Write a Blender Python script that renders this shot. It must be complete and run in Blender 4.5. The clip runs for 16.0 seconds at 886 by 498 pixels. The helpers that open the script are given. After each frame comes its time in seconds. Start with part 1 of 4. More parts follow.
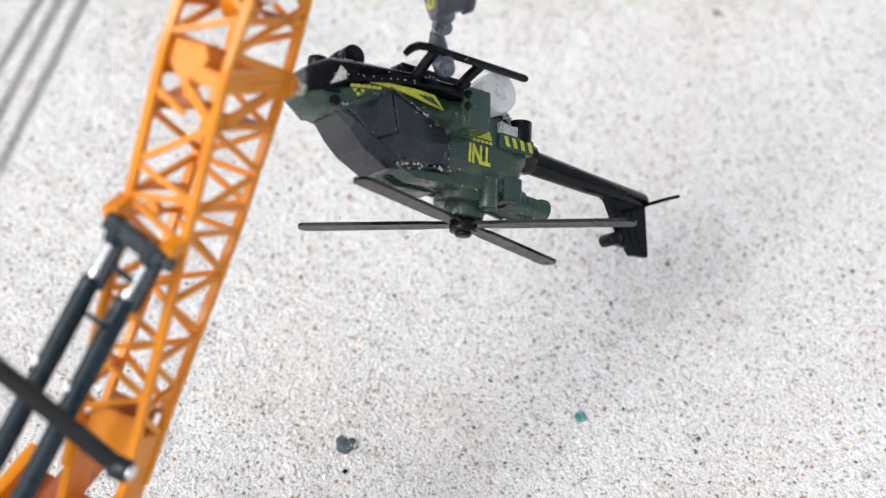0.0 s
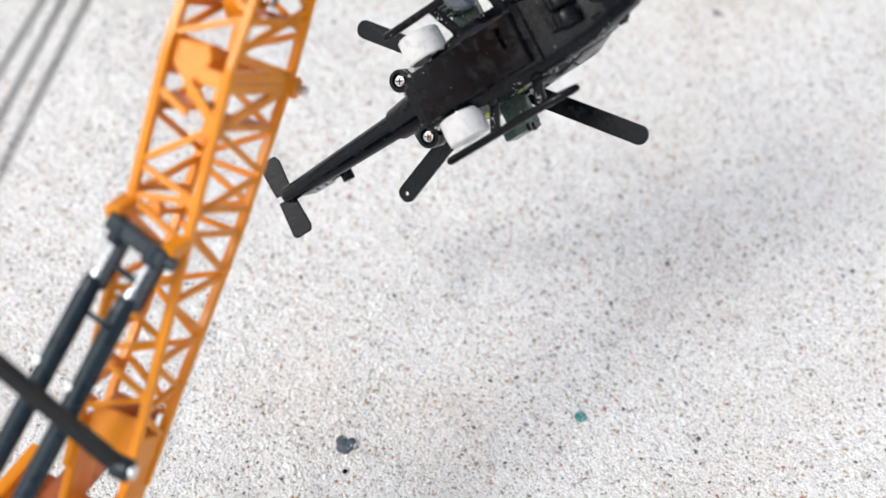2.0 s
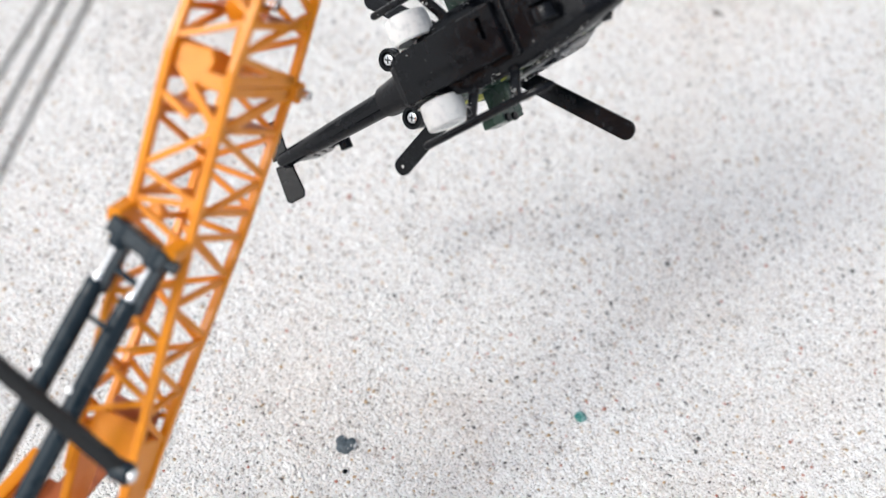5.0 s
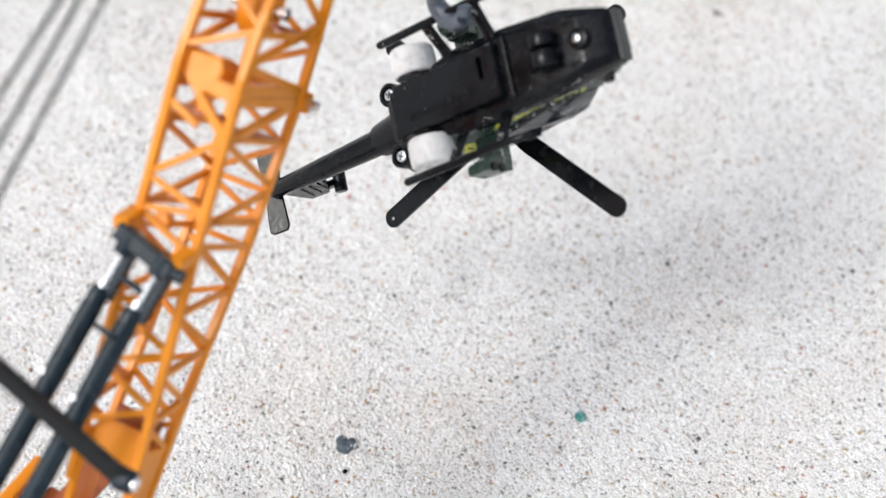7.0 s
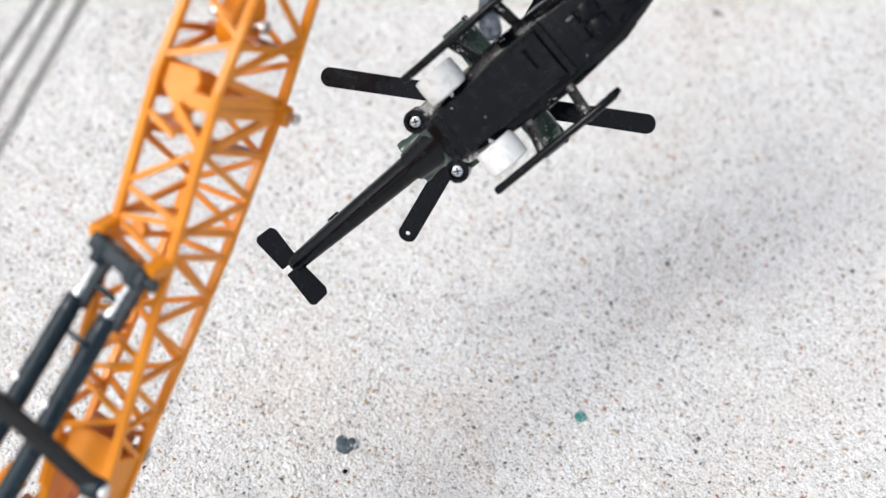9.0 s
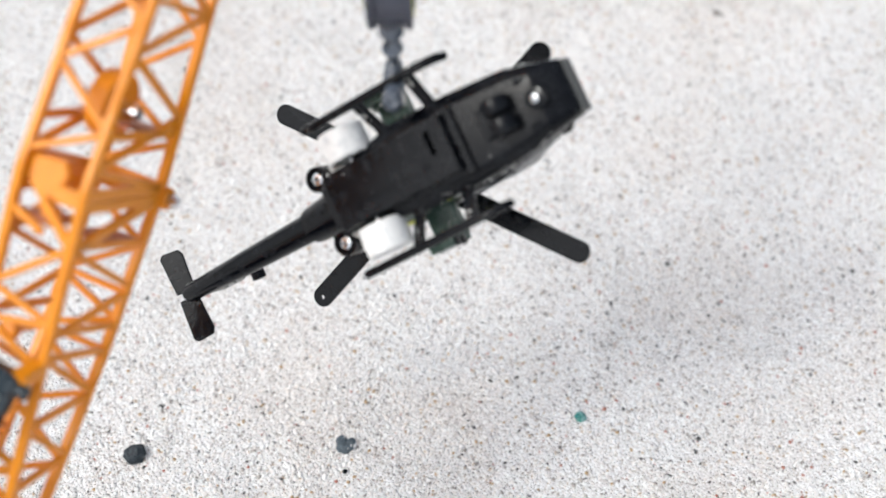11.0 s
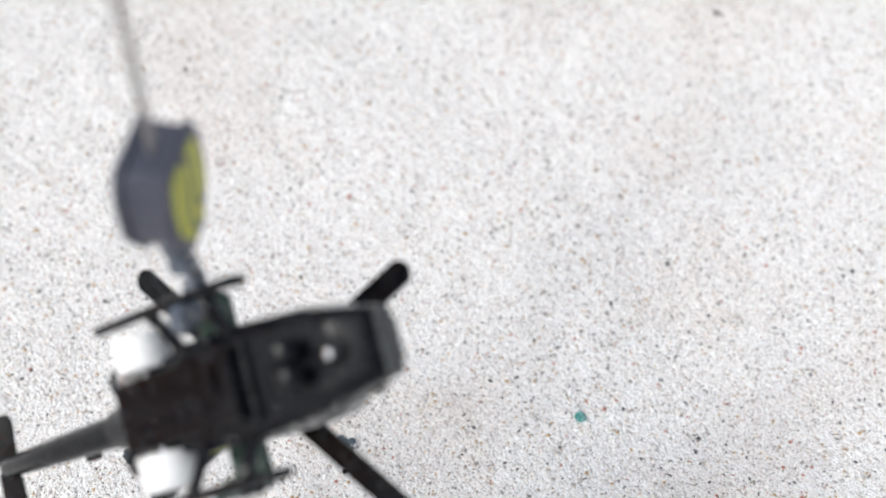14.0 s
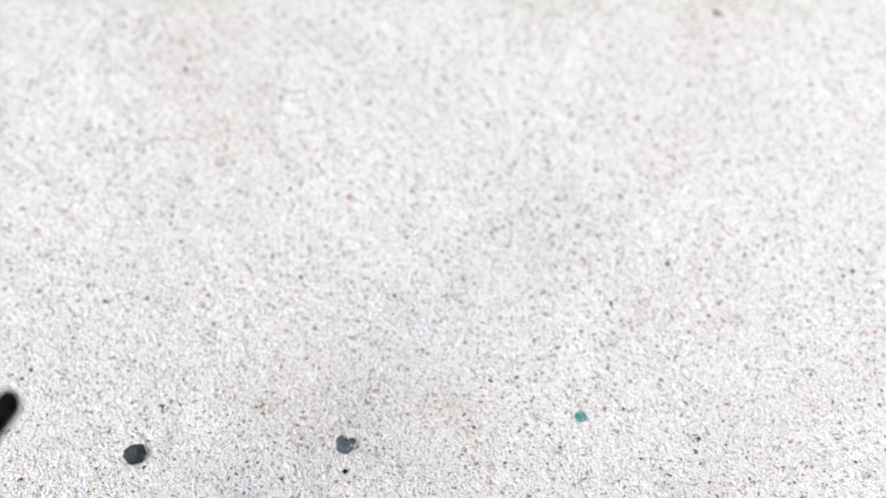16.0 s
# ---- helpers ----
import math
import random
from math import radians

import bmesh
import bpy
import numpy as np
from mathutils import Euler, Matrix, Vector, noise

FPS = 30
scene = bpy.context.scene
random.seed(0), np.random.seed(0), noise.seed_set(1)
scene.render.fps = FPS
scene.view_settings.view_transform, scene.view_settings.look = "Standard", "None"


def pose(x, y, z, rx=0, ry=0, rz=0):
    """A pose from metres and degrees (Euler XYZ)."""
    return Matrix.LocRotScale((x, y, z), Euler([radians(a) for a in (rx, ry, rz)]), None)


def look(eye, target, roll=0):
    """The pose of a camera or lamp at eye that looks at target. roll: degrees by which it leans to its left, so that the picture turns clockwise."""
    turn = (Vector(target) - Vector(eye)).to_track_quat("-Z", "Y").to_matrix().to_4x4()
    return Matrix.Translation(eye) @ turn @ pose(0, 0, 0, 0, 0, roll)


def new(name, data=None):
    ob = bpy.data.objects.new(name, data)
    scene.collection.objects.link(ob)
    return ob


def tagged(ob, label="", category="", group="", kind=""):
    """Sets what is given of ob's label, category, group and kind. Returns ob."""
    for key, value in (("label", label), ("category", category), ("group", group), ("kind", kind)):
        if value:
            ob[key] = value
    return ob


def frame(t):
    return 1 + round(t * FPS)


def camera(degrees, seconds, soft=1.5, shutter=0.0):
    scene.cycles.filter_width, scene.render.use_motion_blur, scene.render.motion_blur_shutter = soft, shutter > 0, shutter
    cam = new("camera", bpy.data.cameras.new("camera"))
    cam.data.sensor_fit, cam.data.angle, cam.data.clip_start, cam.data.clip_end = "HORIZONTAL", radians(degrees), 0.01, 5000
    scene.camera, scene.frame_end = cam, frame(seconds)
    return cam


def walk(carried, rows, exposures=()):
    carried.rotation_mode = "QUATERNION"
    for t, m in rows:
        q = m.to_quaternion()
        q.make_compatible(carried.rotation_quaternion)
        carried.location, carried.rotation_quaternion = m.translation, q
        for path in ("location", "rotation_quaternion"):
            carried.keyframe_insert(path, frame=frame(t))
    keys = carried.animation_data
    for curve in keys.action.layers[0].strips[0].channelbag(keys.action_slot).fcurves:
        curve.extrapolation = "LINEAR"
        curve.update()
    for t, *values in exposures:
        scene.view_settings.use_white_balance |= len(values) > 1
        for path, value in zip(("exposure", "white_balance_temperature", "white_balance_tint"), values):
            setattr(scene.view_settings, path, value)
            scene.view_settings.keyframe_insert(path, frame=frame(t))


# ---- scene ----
cam = camera(33.50, 16.0, soft=1.15)
cam.data.dof.use_dof = True
cam.data.dof.focus_distance = 0.468
cam.data.dof.aperture_fstop = 7.6
EYE = pose(0, 0, 0.39, 37.8, 0, 0)
EXPOSURE = 0.75
walk(cam, [(0.0, EYE), (16.0, EYE)], exposures=[(0.0, EXPOSURE, 6400, 6), (16.0, EXPOSURE, 6400, 6)])

# ---- daylight: pale clouded sky and a faint soft sun from the left ----
world = bpy.data.worlds.new("sky")
scene.world = world
world.use_nodes = True
nt = world.node_tree
sky = nt.nodes.new("ShaderNodeTexSky")
sky.sky_type = "NISHITA"
sky.sun_disc = False
sky.sun_elevation, sky.sun_rotation = radians(49), radians(-115)
sky.air_density, sky.dust_density, sky.ozone_density = 0.6, 3.0, 0.3
haze = nt.nodes.new("ShaderNodeHueSaturation")
haze.inputs["Saturation"].default_value = 0.40
nt.links.new(sky.outputs[0], haze.inputs["Color"])
# cloud cover: brighter overhead than at the horizon
way = nt.nodes.new("ShaderNodeTexCoord")
up_part = nt.nodes.new("ShaderNodeSeparateXYZ")
nt.links.new(way.outputs["Generated"], up_part.inputs[0])
cover = nt.nodes.new("ShaderNodeMapRange")
cover.inputs["To Min"].default_value, cover.inputs["To Max"].default_value = 0.40, 1.40
nt.links.new(up_part.outputs["Z"], cover.inputs["Value"])
nt.links.new(cover.outputs["Result"], haze.inputs["Value"])
nt.links.new(haze.outputs[0], nt.nodes["Background"].inputs[0])
nt.nodes["Background"].inputs[1].default_value = 0.15
sun = new("sun", bpy.data.lights.new("sun", "SUN"))
sun.data.energy, sun.data.angle, sun.data.color = 0.32, radians(7), (1.0, 0.98, 0.96)
sun.matrix_world = look((-0.594, -0.282, 0.754), (0, 0, 0))


# ---- materials ----
def material(name, colour, rough=0.5, metal=0.0, second=None, scale=400.0, low=0.45, high=0.62, bump=0.0, bump_scale=1500.0,
             specks=None, speck_scale=900.0, speck_cut=0.74, spec=0.5):
    """Base colour mixed with a second tone by noise, with optional worn specks and fine relief."""
    m = bpy.data.materials.new(name)
    m.use_nodes = True
    n, l = m.node_tree.nodes, m.node_tree.links
    b = n["Principled BSDF"]
    b.inputs["Roughness"].default_value, b.inputs["Metallic"].default_value = rough, metal
    b.inputs["Specular IOR Level"].default_value = spec
    co = n.new("ShaderNodeTexCoord")

    def noisy(sc, detail=4.0, lo=0.4, hi=0.6):
        t = n.new("ShaderNodeTexNoise")
        t.inputs["Scale"].default_value, t.inputs["Detail"].default_value = sc, detail
        l.new(co.outputs["Object"], t.inputs["Vector"])
        r = n.new("ShaderNodeMapRange")
        r.inputs["From Min"].default_value, r.inputs["From Max"].default_value = lo, hi
        l.new(t.outputs["Fac"], r.inputs["Value"])
        return r.outputs["Result"], t

    def mix(fac, a, c):
        x = n.new("ShaderNodeMix")
        x.data_type = "RGBA"
        l.new(fac, x.inputs["Factor"])
        if isinstance(a, tuple):
            x.inputs[6].default_value = (*a, 1)
        else:
            l.new(a, x.inputs[6])
        x.inputs[7].default_value = (*c, 1)
        return x.outputs[2]

    fac, _ = noisy(scale, 5.0, low, high)
    second = second or tuple(v * 0.75 for v in colour)
    out = mix(fac, colour, second)
    rr = n.new("ShaderNodeMapRange")
    rr.inputs["To Min"].default_value, rr.inputs["To Max"].default_value = max(rough - 0.08, 0.03), min(rough + 0.14, 1.0)
    l.new(fac, rr.inputs["Value"])
    l.new(rr.outputs["Result"], b.inputs["Roughness"])
    if specks:
        f2, _ = noisy(speck_scale, 3.0, speck_cut, speck_cut + 0.02)
        out = mix(f2, out, specks)
    l.new(out, b.inputs["Base Color"])
    if bump:
        _, t = noisy(bump_scale, 4.0)
        bp = n.new("ShaderNodeBump")
        bp.inputs["Strength"].default_value, bp.inputs["Distance"].default_value = bump, 0.0004
        l.new(t.outputs["Fac"], bp.inputs["Height"])
        l.new(bp.outputs["Normal"], b.inputs["Normal"])
    return m


BLACK = material("black_plastic", (0.0036, 0.0041, 0.0058), 0.17, spec=0.20, second=(0.0055, 0.0063, 0.0085), scale=260, bump=0.2, bump_scale=700,
                 specks=(0.55, 0.53, 0.5), speck_scale=700, speck_cut=0.735)
BLACK_CLEAN = material("black_satin_plastic", (0.0034, 0.0040, 0.0058), 0.16, spec=0.21, second=(0.005, 0.006, 0.0082), scale=240, bump=0.16, bump_scale=600)
SLATE_WINDOW = material("smoked_window_paint", (0.012, 0.016, 0.023), 0.20, spec=0.75, second=(0.020, 0.026, 0.035), scale=140, bump=0.2, bump_scale=500,
                        specks=(0.5, 0.5, 0.48), speck_scale=600, speck_cut=0.715)
GREEN = material("dark_green_enamel", (0.040, 0.072, 0.056), 0.26, spec=0.5, second=(0.029, 0.055, 0.043), scale=230, bump=0.2, bump_scale=600,
                 specks=(0.55, 0.55, 0.5), speck_scale=700, speck_cut=0.71)
WORN = material("chipped_black_paint", (0.008, 0.008, 0.010), 0.4, second=(0.02, 0.02, 0.022), scale=200, specks=(0.7, 0.69, 0.66), speck_scale=700, speck_cut=0.61)
CHIPPED = material("bare_chipped_metal", (0.62, 0.62, 0.60), 0.5, second=(0.3, 0.3, 0.29), scale=900, low=0.5, high=0.7, bump=0.4, bump_scale=1500)
YELLOW = material("yellow_decal_print", (0.62, 0.62, 0.06), 0.5, second=(0.5, 0.52, 0.05), scale=900)
WHITE = material("white_plastic", (0.82, 0.82, 0.81), 0.42, second=(0.66, 0.67, 0.67), scale=420, low=0.5, high=0.66, bump=0.25, bump_scale=900)
CHIP = material("bare_white_chip", (0.72, 0.71, 0.68), 0.55, second=(0.5, 0.5, 0.48), scale=900)
SCUFFED = material("scuffed_grey_plastic", (0.030, 0.033, 0.035), 0.5, second=(0.075, 0.08, 0.078), scale=500, low=0.42, high=0.66, bump=0.5, bump_scale=1200)
CHROME = material("bright_steel", (0.75, 0.76, 0.78), 0.18, 1.0, second=(0.6, 0.6, 0.62), scale=700)
ORANGE = material("orange_plastic", (0.78, 0.265, 0.008), 0.36, spec=0.35, second=(0.72, 0.23, 0.007), scale=90, bump=0.06, bump_scale=500)
# red-brown parts' own colour, and painted shade on the lower heel web
RUST_AND_SHADE = material("red_brown_plastic_and_shade", (0.42, 0.13, 0.05), 0.5, second=(0.34, 0.10, 0.04), scale=150)
SLATE = material("slate_grey_plastic", (0.011, 0.020, 0.029), 0.24, spec=0.25, second=(0.015, 0.026, 0.036), scale=110, bump=0.08, bump_scale=600)
HOOKGREY = material("blue_grey_plastic", (0.10, 0.118, 0.15), 0.2, spec=0.7, second=(0.075, 0.09, 0.118), scale=200)
BLOCKGREY = material("dark_grey_block", (0.050, 0.054, 0.075), 0.38, spec=0.4, second=(0.064, 0.068, 0.092), scale=180, bump=0.1)
CORD = material("grey_cord", (0.035, 0.034, 0.037), 0.8, second=(0.02, 0.02, 0.022), scale=2500, bump=0.4, bump_scale=3000)
HOIST = material("pale_grey_cord", (0.30, 0.28, 0.26), 0.85, second=(0.22, 0.21, 0.20), scale=2500, bump=0.4, bump_scale=3000)
LINK = material("matt_charcoal_plastic", (0.013, 0.015, 0.017), 0.5, spec=0.25, second=(0.018, 0.020, 0.022), scale=150, bump=0.1)
DARKSTONE = material("dark_blue_grey_stone", (0.022, 0.028, 0.035), 0.6, spec=0.3, second=(0.05, 0.06, 0.068), scale=700, bump=0.7, bump_scale=1400)
HEARTSTONE = material("slate_chip", (0.055, 0.075, 0.092), 0.55, second=(0.11, 0.135, 0.155), scale=500, bump=0.7, bump_scale=1400, specks=(0.75, 0.74, 0.72), speck_scale=420, speck_cut=0.62)
BROWNSTONE = material("brown_grey_stone", (0.24, 0.21, 0.19), 0.7, second=(0.36, 0.33, 0.30), scale=600, bump=0.7, bump_scale=1400)
TEAL = material("teal_glass_chip", (0.05, 0.22, 0.20), 0.3, second=(0.20, 0.38, 0.36), scale=600, bump=0.3)


def sand_material(name, island):
    """Pale coral sand: a scatter of white, cream, grey, brown, red and black tones."""
    m = bpy.data.materials.new(name)
    m.use_nodes = True
    n, l = m.node_tree.nodes, m.node_tree.links
    b = n["Principled BSDF"]
    b.inputs["Roughness"].default_value = 0.75
    b.inputs["Specular IOR Level"].default_value = 0.25
    co = n.new("ShaderNodeTexCoord")
    ramp = n.new("ShaderNodeValToRGB")
    ramp.color_ramp.interpolation = "CONSTANT"
    stops = [(0.0, (0.80, 0.785, 0.77)), (0.22, (0.87, 0.86, 0.85)), (0.44, (0.76, 0.74, 0.725)), (0.57, (0.84, 0.80, 0.765)),
             (0.70, (0.69, 0.655, 0.63)), (0.79, (0.90, 0.895, 0.885)), (0.905, (0.56, 0.51, 0.47)), (0.948, (0.34, 0.31, 0.29)),
             (0.970, (0.12, 0.115, 0.11)), (0.982, (0.46, 0.20, 0.15)), (0.988, (0.50, 0.35, 0.20))]
    e = ramp.color_ramp.elements
    e[0].position, e[0].color = 0.0, (*stops[0][1], 1)
    e[1].position, e[1].color = stops[1][0], (*stops[1][1], 1)
    for p, c in stops[2:]:
        e.new(p).color = (*c, 1)
    if island:
        g = n.new("ShaderNodeNewGeometry")
        l.new(g.outputs["Random Per Island"], ramp.inputs["Fac"])
    else:
        v = n.new("ShaderNodeTexVoronoi")
        v.inputs["Scale"].default_value = 920
        l.new(co.outputs["Object"], v.inputs["Vector"])
        sep = n.new("ShaderNodeSeparateColor")
        l.new(v.outputs["Color"], sep.inputs["Color"])
        l.new(sep.outputs[0], ramp.inputs["Fac"])
        bp = n.new("ShaderNodeBump")
        bp.inputs["Strength"].default_value, bp.inputs["Distance"].default_value = 0.8, 0.0006
        bp.invert = True
        l.new(v.outputs["Distance"], bp.inputs["Height"])
        l.new(bp.outputs["Normal"], b.inputs["Normal"])
    # broad, faint drifts of warmer sand
    t = n.new("ShaderNodeTexNoise")
    t.inputs["Scale"].default_value, t.inputs["Detail"].default_value = 13.0, 3.0
    l.new(co.outputs["Object"], t.inputs["Vector"])
    r = n.new("ShaderNodeMapRange")
    r.inputs["From Min"].default_value, r.inputs["From Max"].default_value = 0.5, 0.75
    r.inputs["To Max"].default_value = 0.38
    l.new(t.outputs["Fac"], r.inputs["Value"])
    x = n.new("ShaderNodeMix")
    x.data_type, x.blend_type = "RGBA", "MULTIPLY"
    l.new(r.outputs["Result"], x.inputs["Factor"])
    l.new(ramp.outputs["Color"], x.inputs[6])
    x.inputs[7].default_value = (0.86, 0.77, 0.70, 1)
    l.new(x.outputs[2], b.inputs["Base Color"])
    return m


SAND = sand_material("sand_bed", False)
GRAIN = sand_material("sand_grains", True)


# ---- mesh helpers ----
def part(name, bm, mat, parent, label=""):
    me = bpy.data.meshes.new(name)
    bmesh.ops.recalc_face_normals(bm, faces=bm.faces)
    bm.to_mesh(me)
    bm.free()
    for f in me.polygons:
        f.use_smooth = False
    me.materials.append(mat)
    ob = new(name, me)
    ob.parent = parent
    if label:
        ob["label"] = label
    return ob


def smooth(ob, angle=35):
    me = ob.data
    me.polygons.foreach_set("use_smooth", [True] * len(me.polygons))
    me.set_sharp_from_angle(angle=radians(angle))
    return ob


def loft(bm, sections):
    """Skin a row of closed sections with equal numbers of points, and cap both ends."""
    rings = [[bm.verts.new(p) for p in s] for s in sections]
    for a, b in zip(rings, rings[1:]):
        for i in range(len(a)):
            j = (i + 1) % len(a)
            bm.faces.new((a[i], a[j], b[j], b[i]))
    bm.faces.new(rings[0][::-1])
    bm.faces.new(rings[-1])
    return bm


def rounded(x, hw, z0, z1, top=0.7, cut=0.28):
    """An eight-sided section across x: half-width hw, bevelled corners, narrower on top."""
    h = (z1 - z0) * cut
    c = hw * 0.28
    return [(x, -hw + c, z0), (x, hw - c, z0), (x, hw, z0 + h), (x, hw, z1 - h), (x, hw * top, z1), (x, -hw * top, z1), (x, -hw, z1 - h), (x, -hw, z0 + h)]


def box(bm, a, b, bevel=0.0004):
    """A box between two corners, with worn edges."""
    vs = [bm.verts.new((x, y, z)) for x in (a[0], b[0]) for y in (a[1], b[1]) for z in (a[2], b[2])]
    fs = [bm.faces.new([vs[i] for i in q]) for q in ((0, 1, 3, 2), (4, 6, 7, 5), (0, 4, 5, 1), (2, 3, 7, 6), (0, 2, 6, 4), (1, 5, 7, 3))]
    if bevel:
        es = list({e for f in fs for e in f.edges})
        bmesh.ops.bevel(bm, geom=es, offset=bevel, segments=2, affect="EDGES", profile=0.5)
    return bm


def frame_of(d):
    d = Vector(d).normalized()
    s = d.cross(Vector((0, 0, 1)))
    if s.length < 1e-4:
        s = Vector((1, 0, 0))
    s.normalize()
    return d, s, s.cross(d)


def tube(bm, pts, radii, sides=10, flat=1.0):
    """A tube along points; radii is one number or one for each point; flat squeezes it across."""
    pts = [Vector(p) for p in pts]
    if isinstance(radii, (int, float)):
        radii = [radii] * len(pts)
    rings = []
    for i, p in enumerate(pts):
        d = (pts[min(i + 1, len(pts) - 1)] - pts[max(i - 1, 0)])
        d, s, u = frame_of(d)
        rings.append([p + radii[i] * (math.cos(k * math.tau / sides) * s + flat * math.sin(k * math.tau / sides) * u) for k in range(sides)])
    return loft(bm, rings)


def bar(bm, a, b, wide, thick, up=(0, 0, 1)):
    """A rectangular bar from a to b, wide across, thick along up."""
    a, b, up = Vector(a), Vector(b), Vector(up)
    d = (b - a).normalized()
    s = d.cross(up)
    s.normalize()
    u = s.cross(d)
    k = 0.2
    sec = [(-1, -1 + k), (-1 + k, -1), (1 - k, -1), (1, -1 + k), (1, 1 - k), (1 - k, 1), (-1 + k, 1), (-1, 1 - k)]
    return loft(bm, [[p + s * wide / 2 * x + u * thick / 2 * y for x, y in sec] for p in (a, b)])


def prism(bm, outline, axis, lo, hi, bevel=0.0003):
    """An outline extruded along an axis (0, 1 or 2)."""
    def place(p, v):
        q = list(p)
        q.insert(axis, v)
        return q
    n0 = set(bm.edges)
    loft(bm, [[place(p, lo) for p in outline], [place(p, hi) for p in outline]])
    if bevel:
        bmesh.ops.bevel(bm, geom=[e for e in bm.edges if e not in n0], offset=bevel, segments=2, affect="EDGES", profile=0.5)
    return bm


def disc(bm, centre, axis, radius, length, sides=28, bevel=0.0):
    """A cylinder round a centre along a direction, edges rounded by rings."""
    c, ax = Vector(centre), Vector(axis).normalized()
    _, s, u = frame_of(ax)
    prof = [(-length / 2, radius)] + [(length / 2, radius)]
    if bevel:
        prof = [(-length / 2, radius - bevel), (-length / 2 + bevel * 0.3, radius - bevel * 0.3), (-length / 2 + bevel, radius),
                (length / 2 - bevel, radius), (length / 2 - bevel * 0.3, radius - bevel * 0.3), (length / 2, radius - bevel)]
    return loft(bm, [[c + ax * h + r * (math.cos(k * math.tau / sides) * s + math.sin(k * math.tau / sides) * u) for k in range(sides)] for h, r in prof])


def B():
    return bmesh.new()


def lettering(name, words, size, m, mat, parent, depth=0.00012, label=""):
    """Raised letters in the built-in font, turned into a mesh."""
    cu = bpy.data.curves.new(name, "FONT")
    cu.body, cu.size, cu.extrude, cu.align_x, cu.align_y = words, size, depth, "CENTER", "CENTER"
    cu.resolution_u = 3
    cu.offset = size * 0.034
    tmp = new("tmp", cu)
    me = bpy.data.meshes.new_from_object(tmp.evaluated_get(bpy.context.evaluated_depsgraph_get()))
    bpy.data.objects.remove(tmp)
    me.name = name
    me.transform(m)
    me.materials.clear()
    me.materials.append(mat)
    ob = new(name, me)
    ob.parent = parent
    if label:
        ob["label"] = label
    return ob


def axes(origin, right, up):
    """A pose for lettering: its own right, up and outward directions."""
    r, u = Vector(right).normalized(), Vector(up).normalized()
    o = r.cross(u)
    return Matrix.Translation(origin) @ Matrix((r, u, o)).transposed().to_4x4()


# ---- ground ----
def swell(x, y):
    """Height of the sand: low drifts and small dimples."""
    v = noise.noise((x * 14, y * 14, 0.3)) * 0.0016 + noise.noise((x * 45, y * 45, 4.1)) * 0.0005 + noise.noise((x * 120, y * 120, 7.7)) * 0.00025
    return v - 0.058


def build_ground():
    bm = B()
    xs = np.concatenate([[-400, -60, -8, -2, -0.8, -0.45], np.linspace(-0.36, 0.36, 90), [0.45, 0.8, 2, 8, 60, 400]])
    ys = np.concatenate([[-400, -60, -8, -2, -0.8, -0.3, -0.1], np.linspace(0.05, 0.62, 80), [0.7, 1.0, 2, 8, 60, 400]])
    grid = [[bm.verts.new((x, y, swell(x, y))) for x in xs] for y in ys]
    for r0, r1 in zip(grid, grid[1:]):
        for i in range(len(xs) - 1):
            bm.faces.new((r0[i], r0[i + 1], r1[i + 1], r1[i]))
    ob = smooth(part("ground", bm, SAND, None), 180)
    return tagged(ob, "pale coral sand bed with faint wind drifts", "ground", kind="structure")


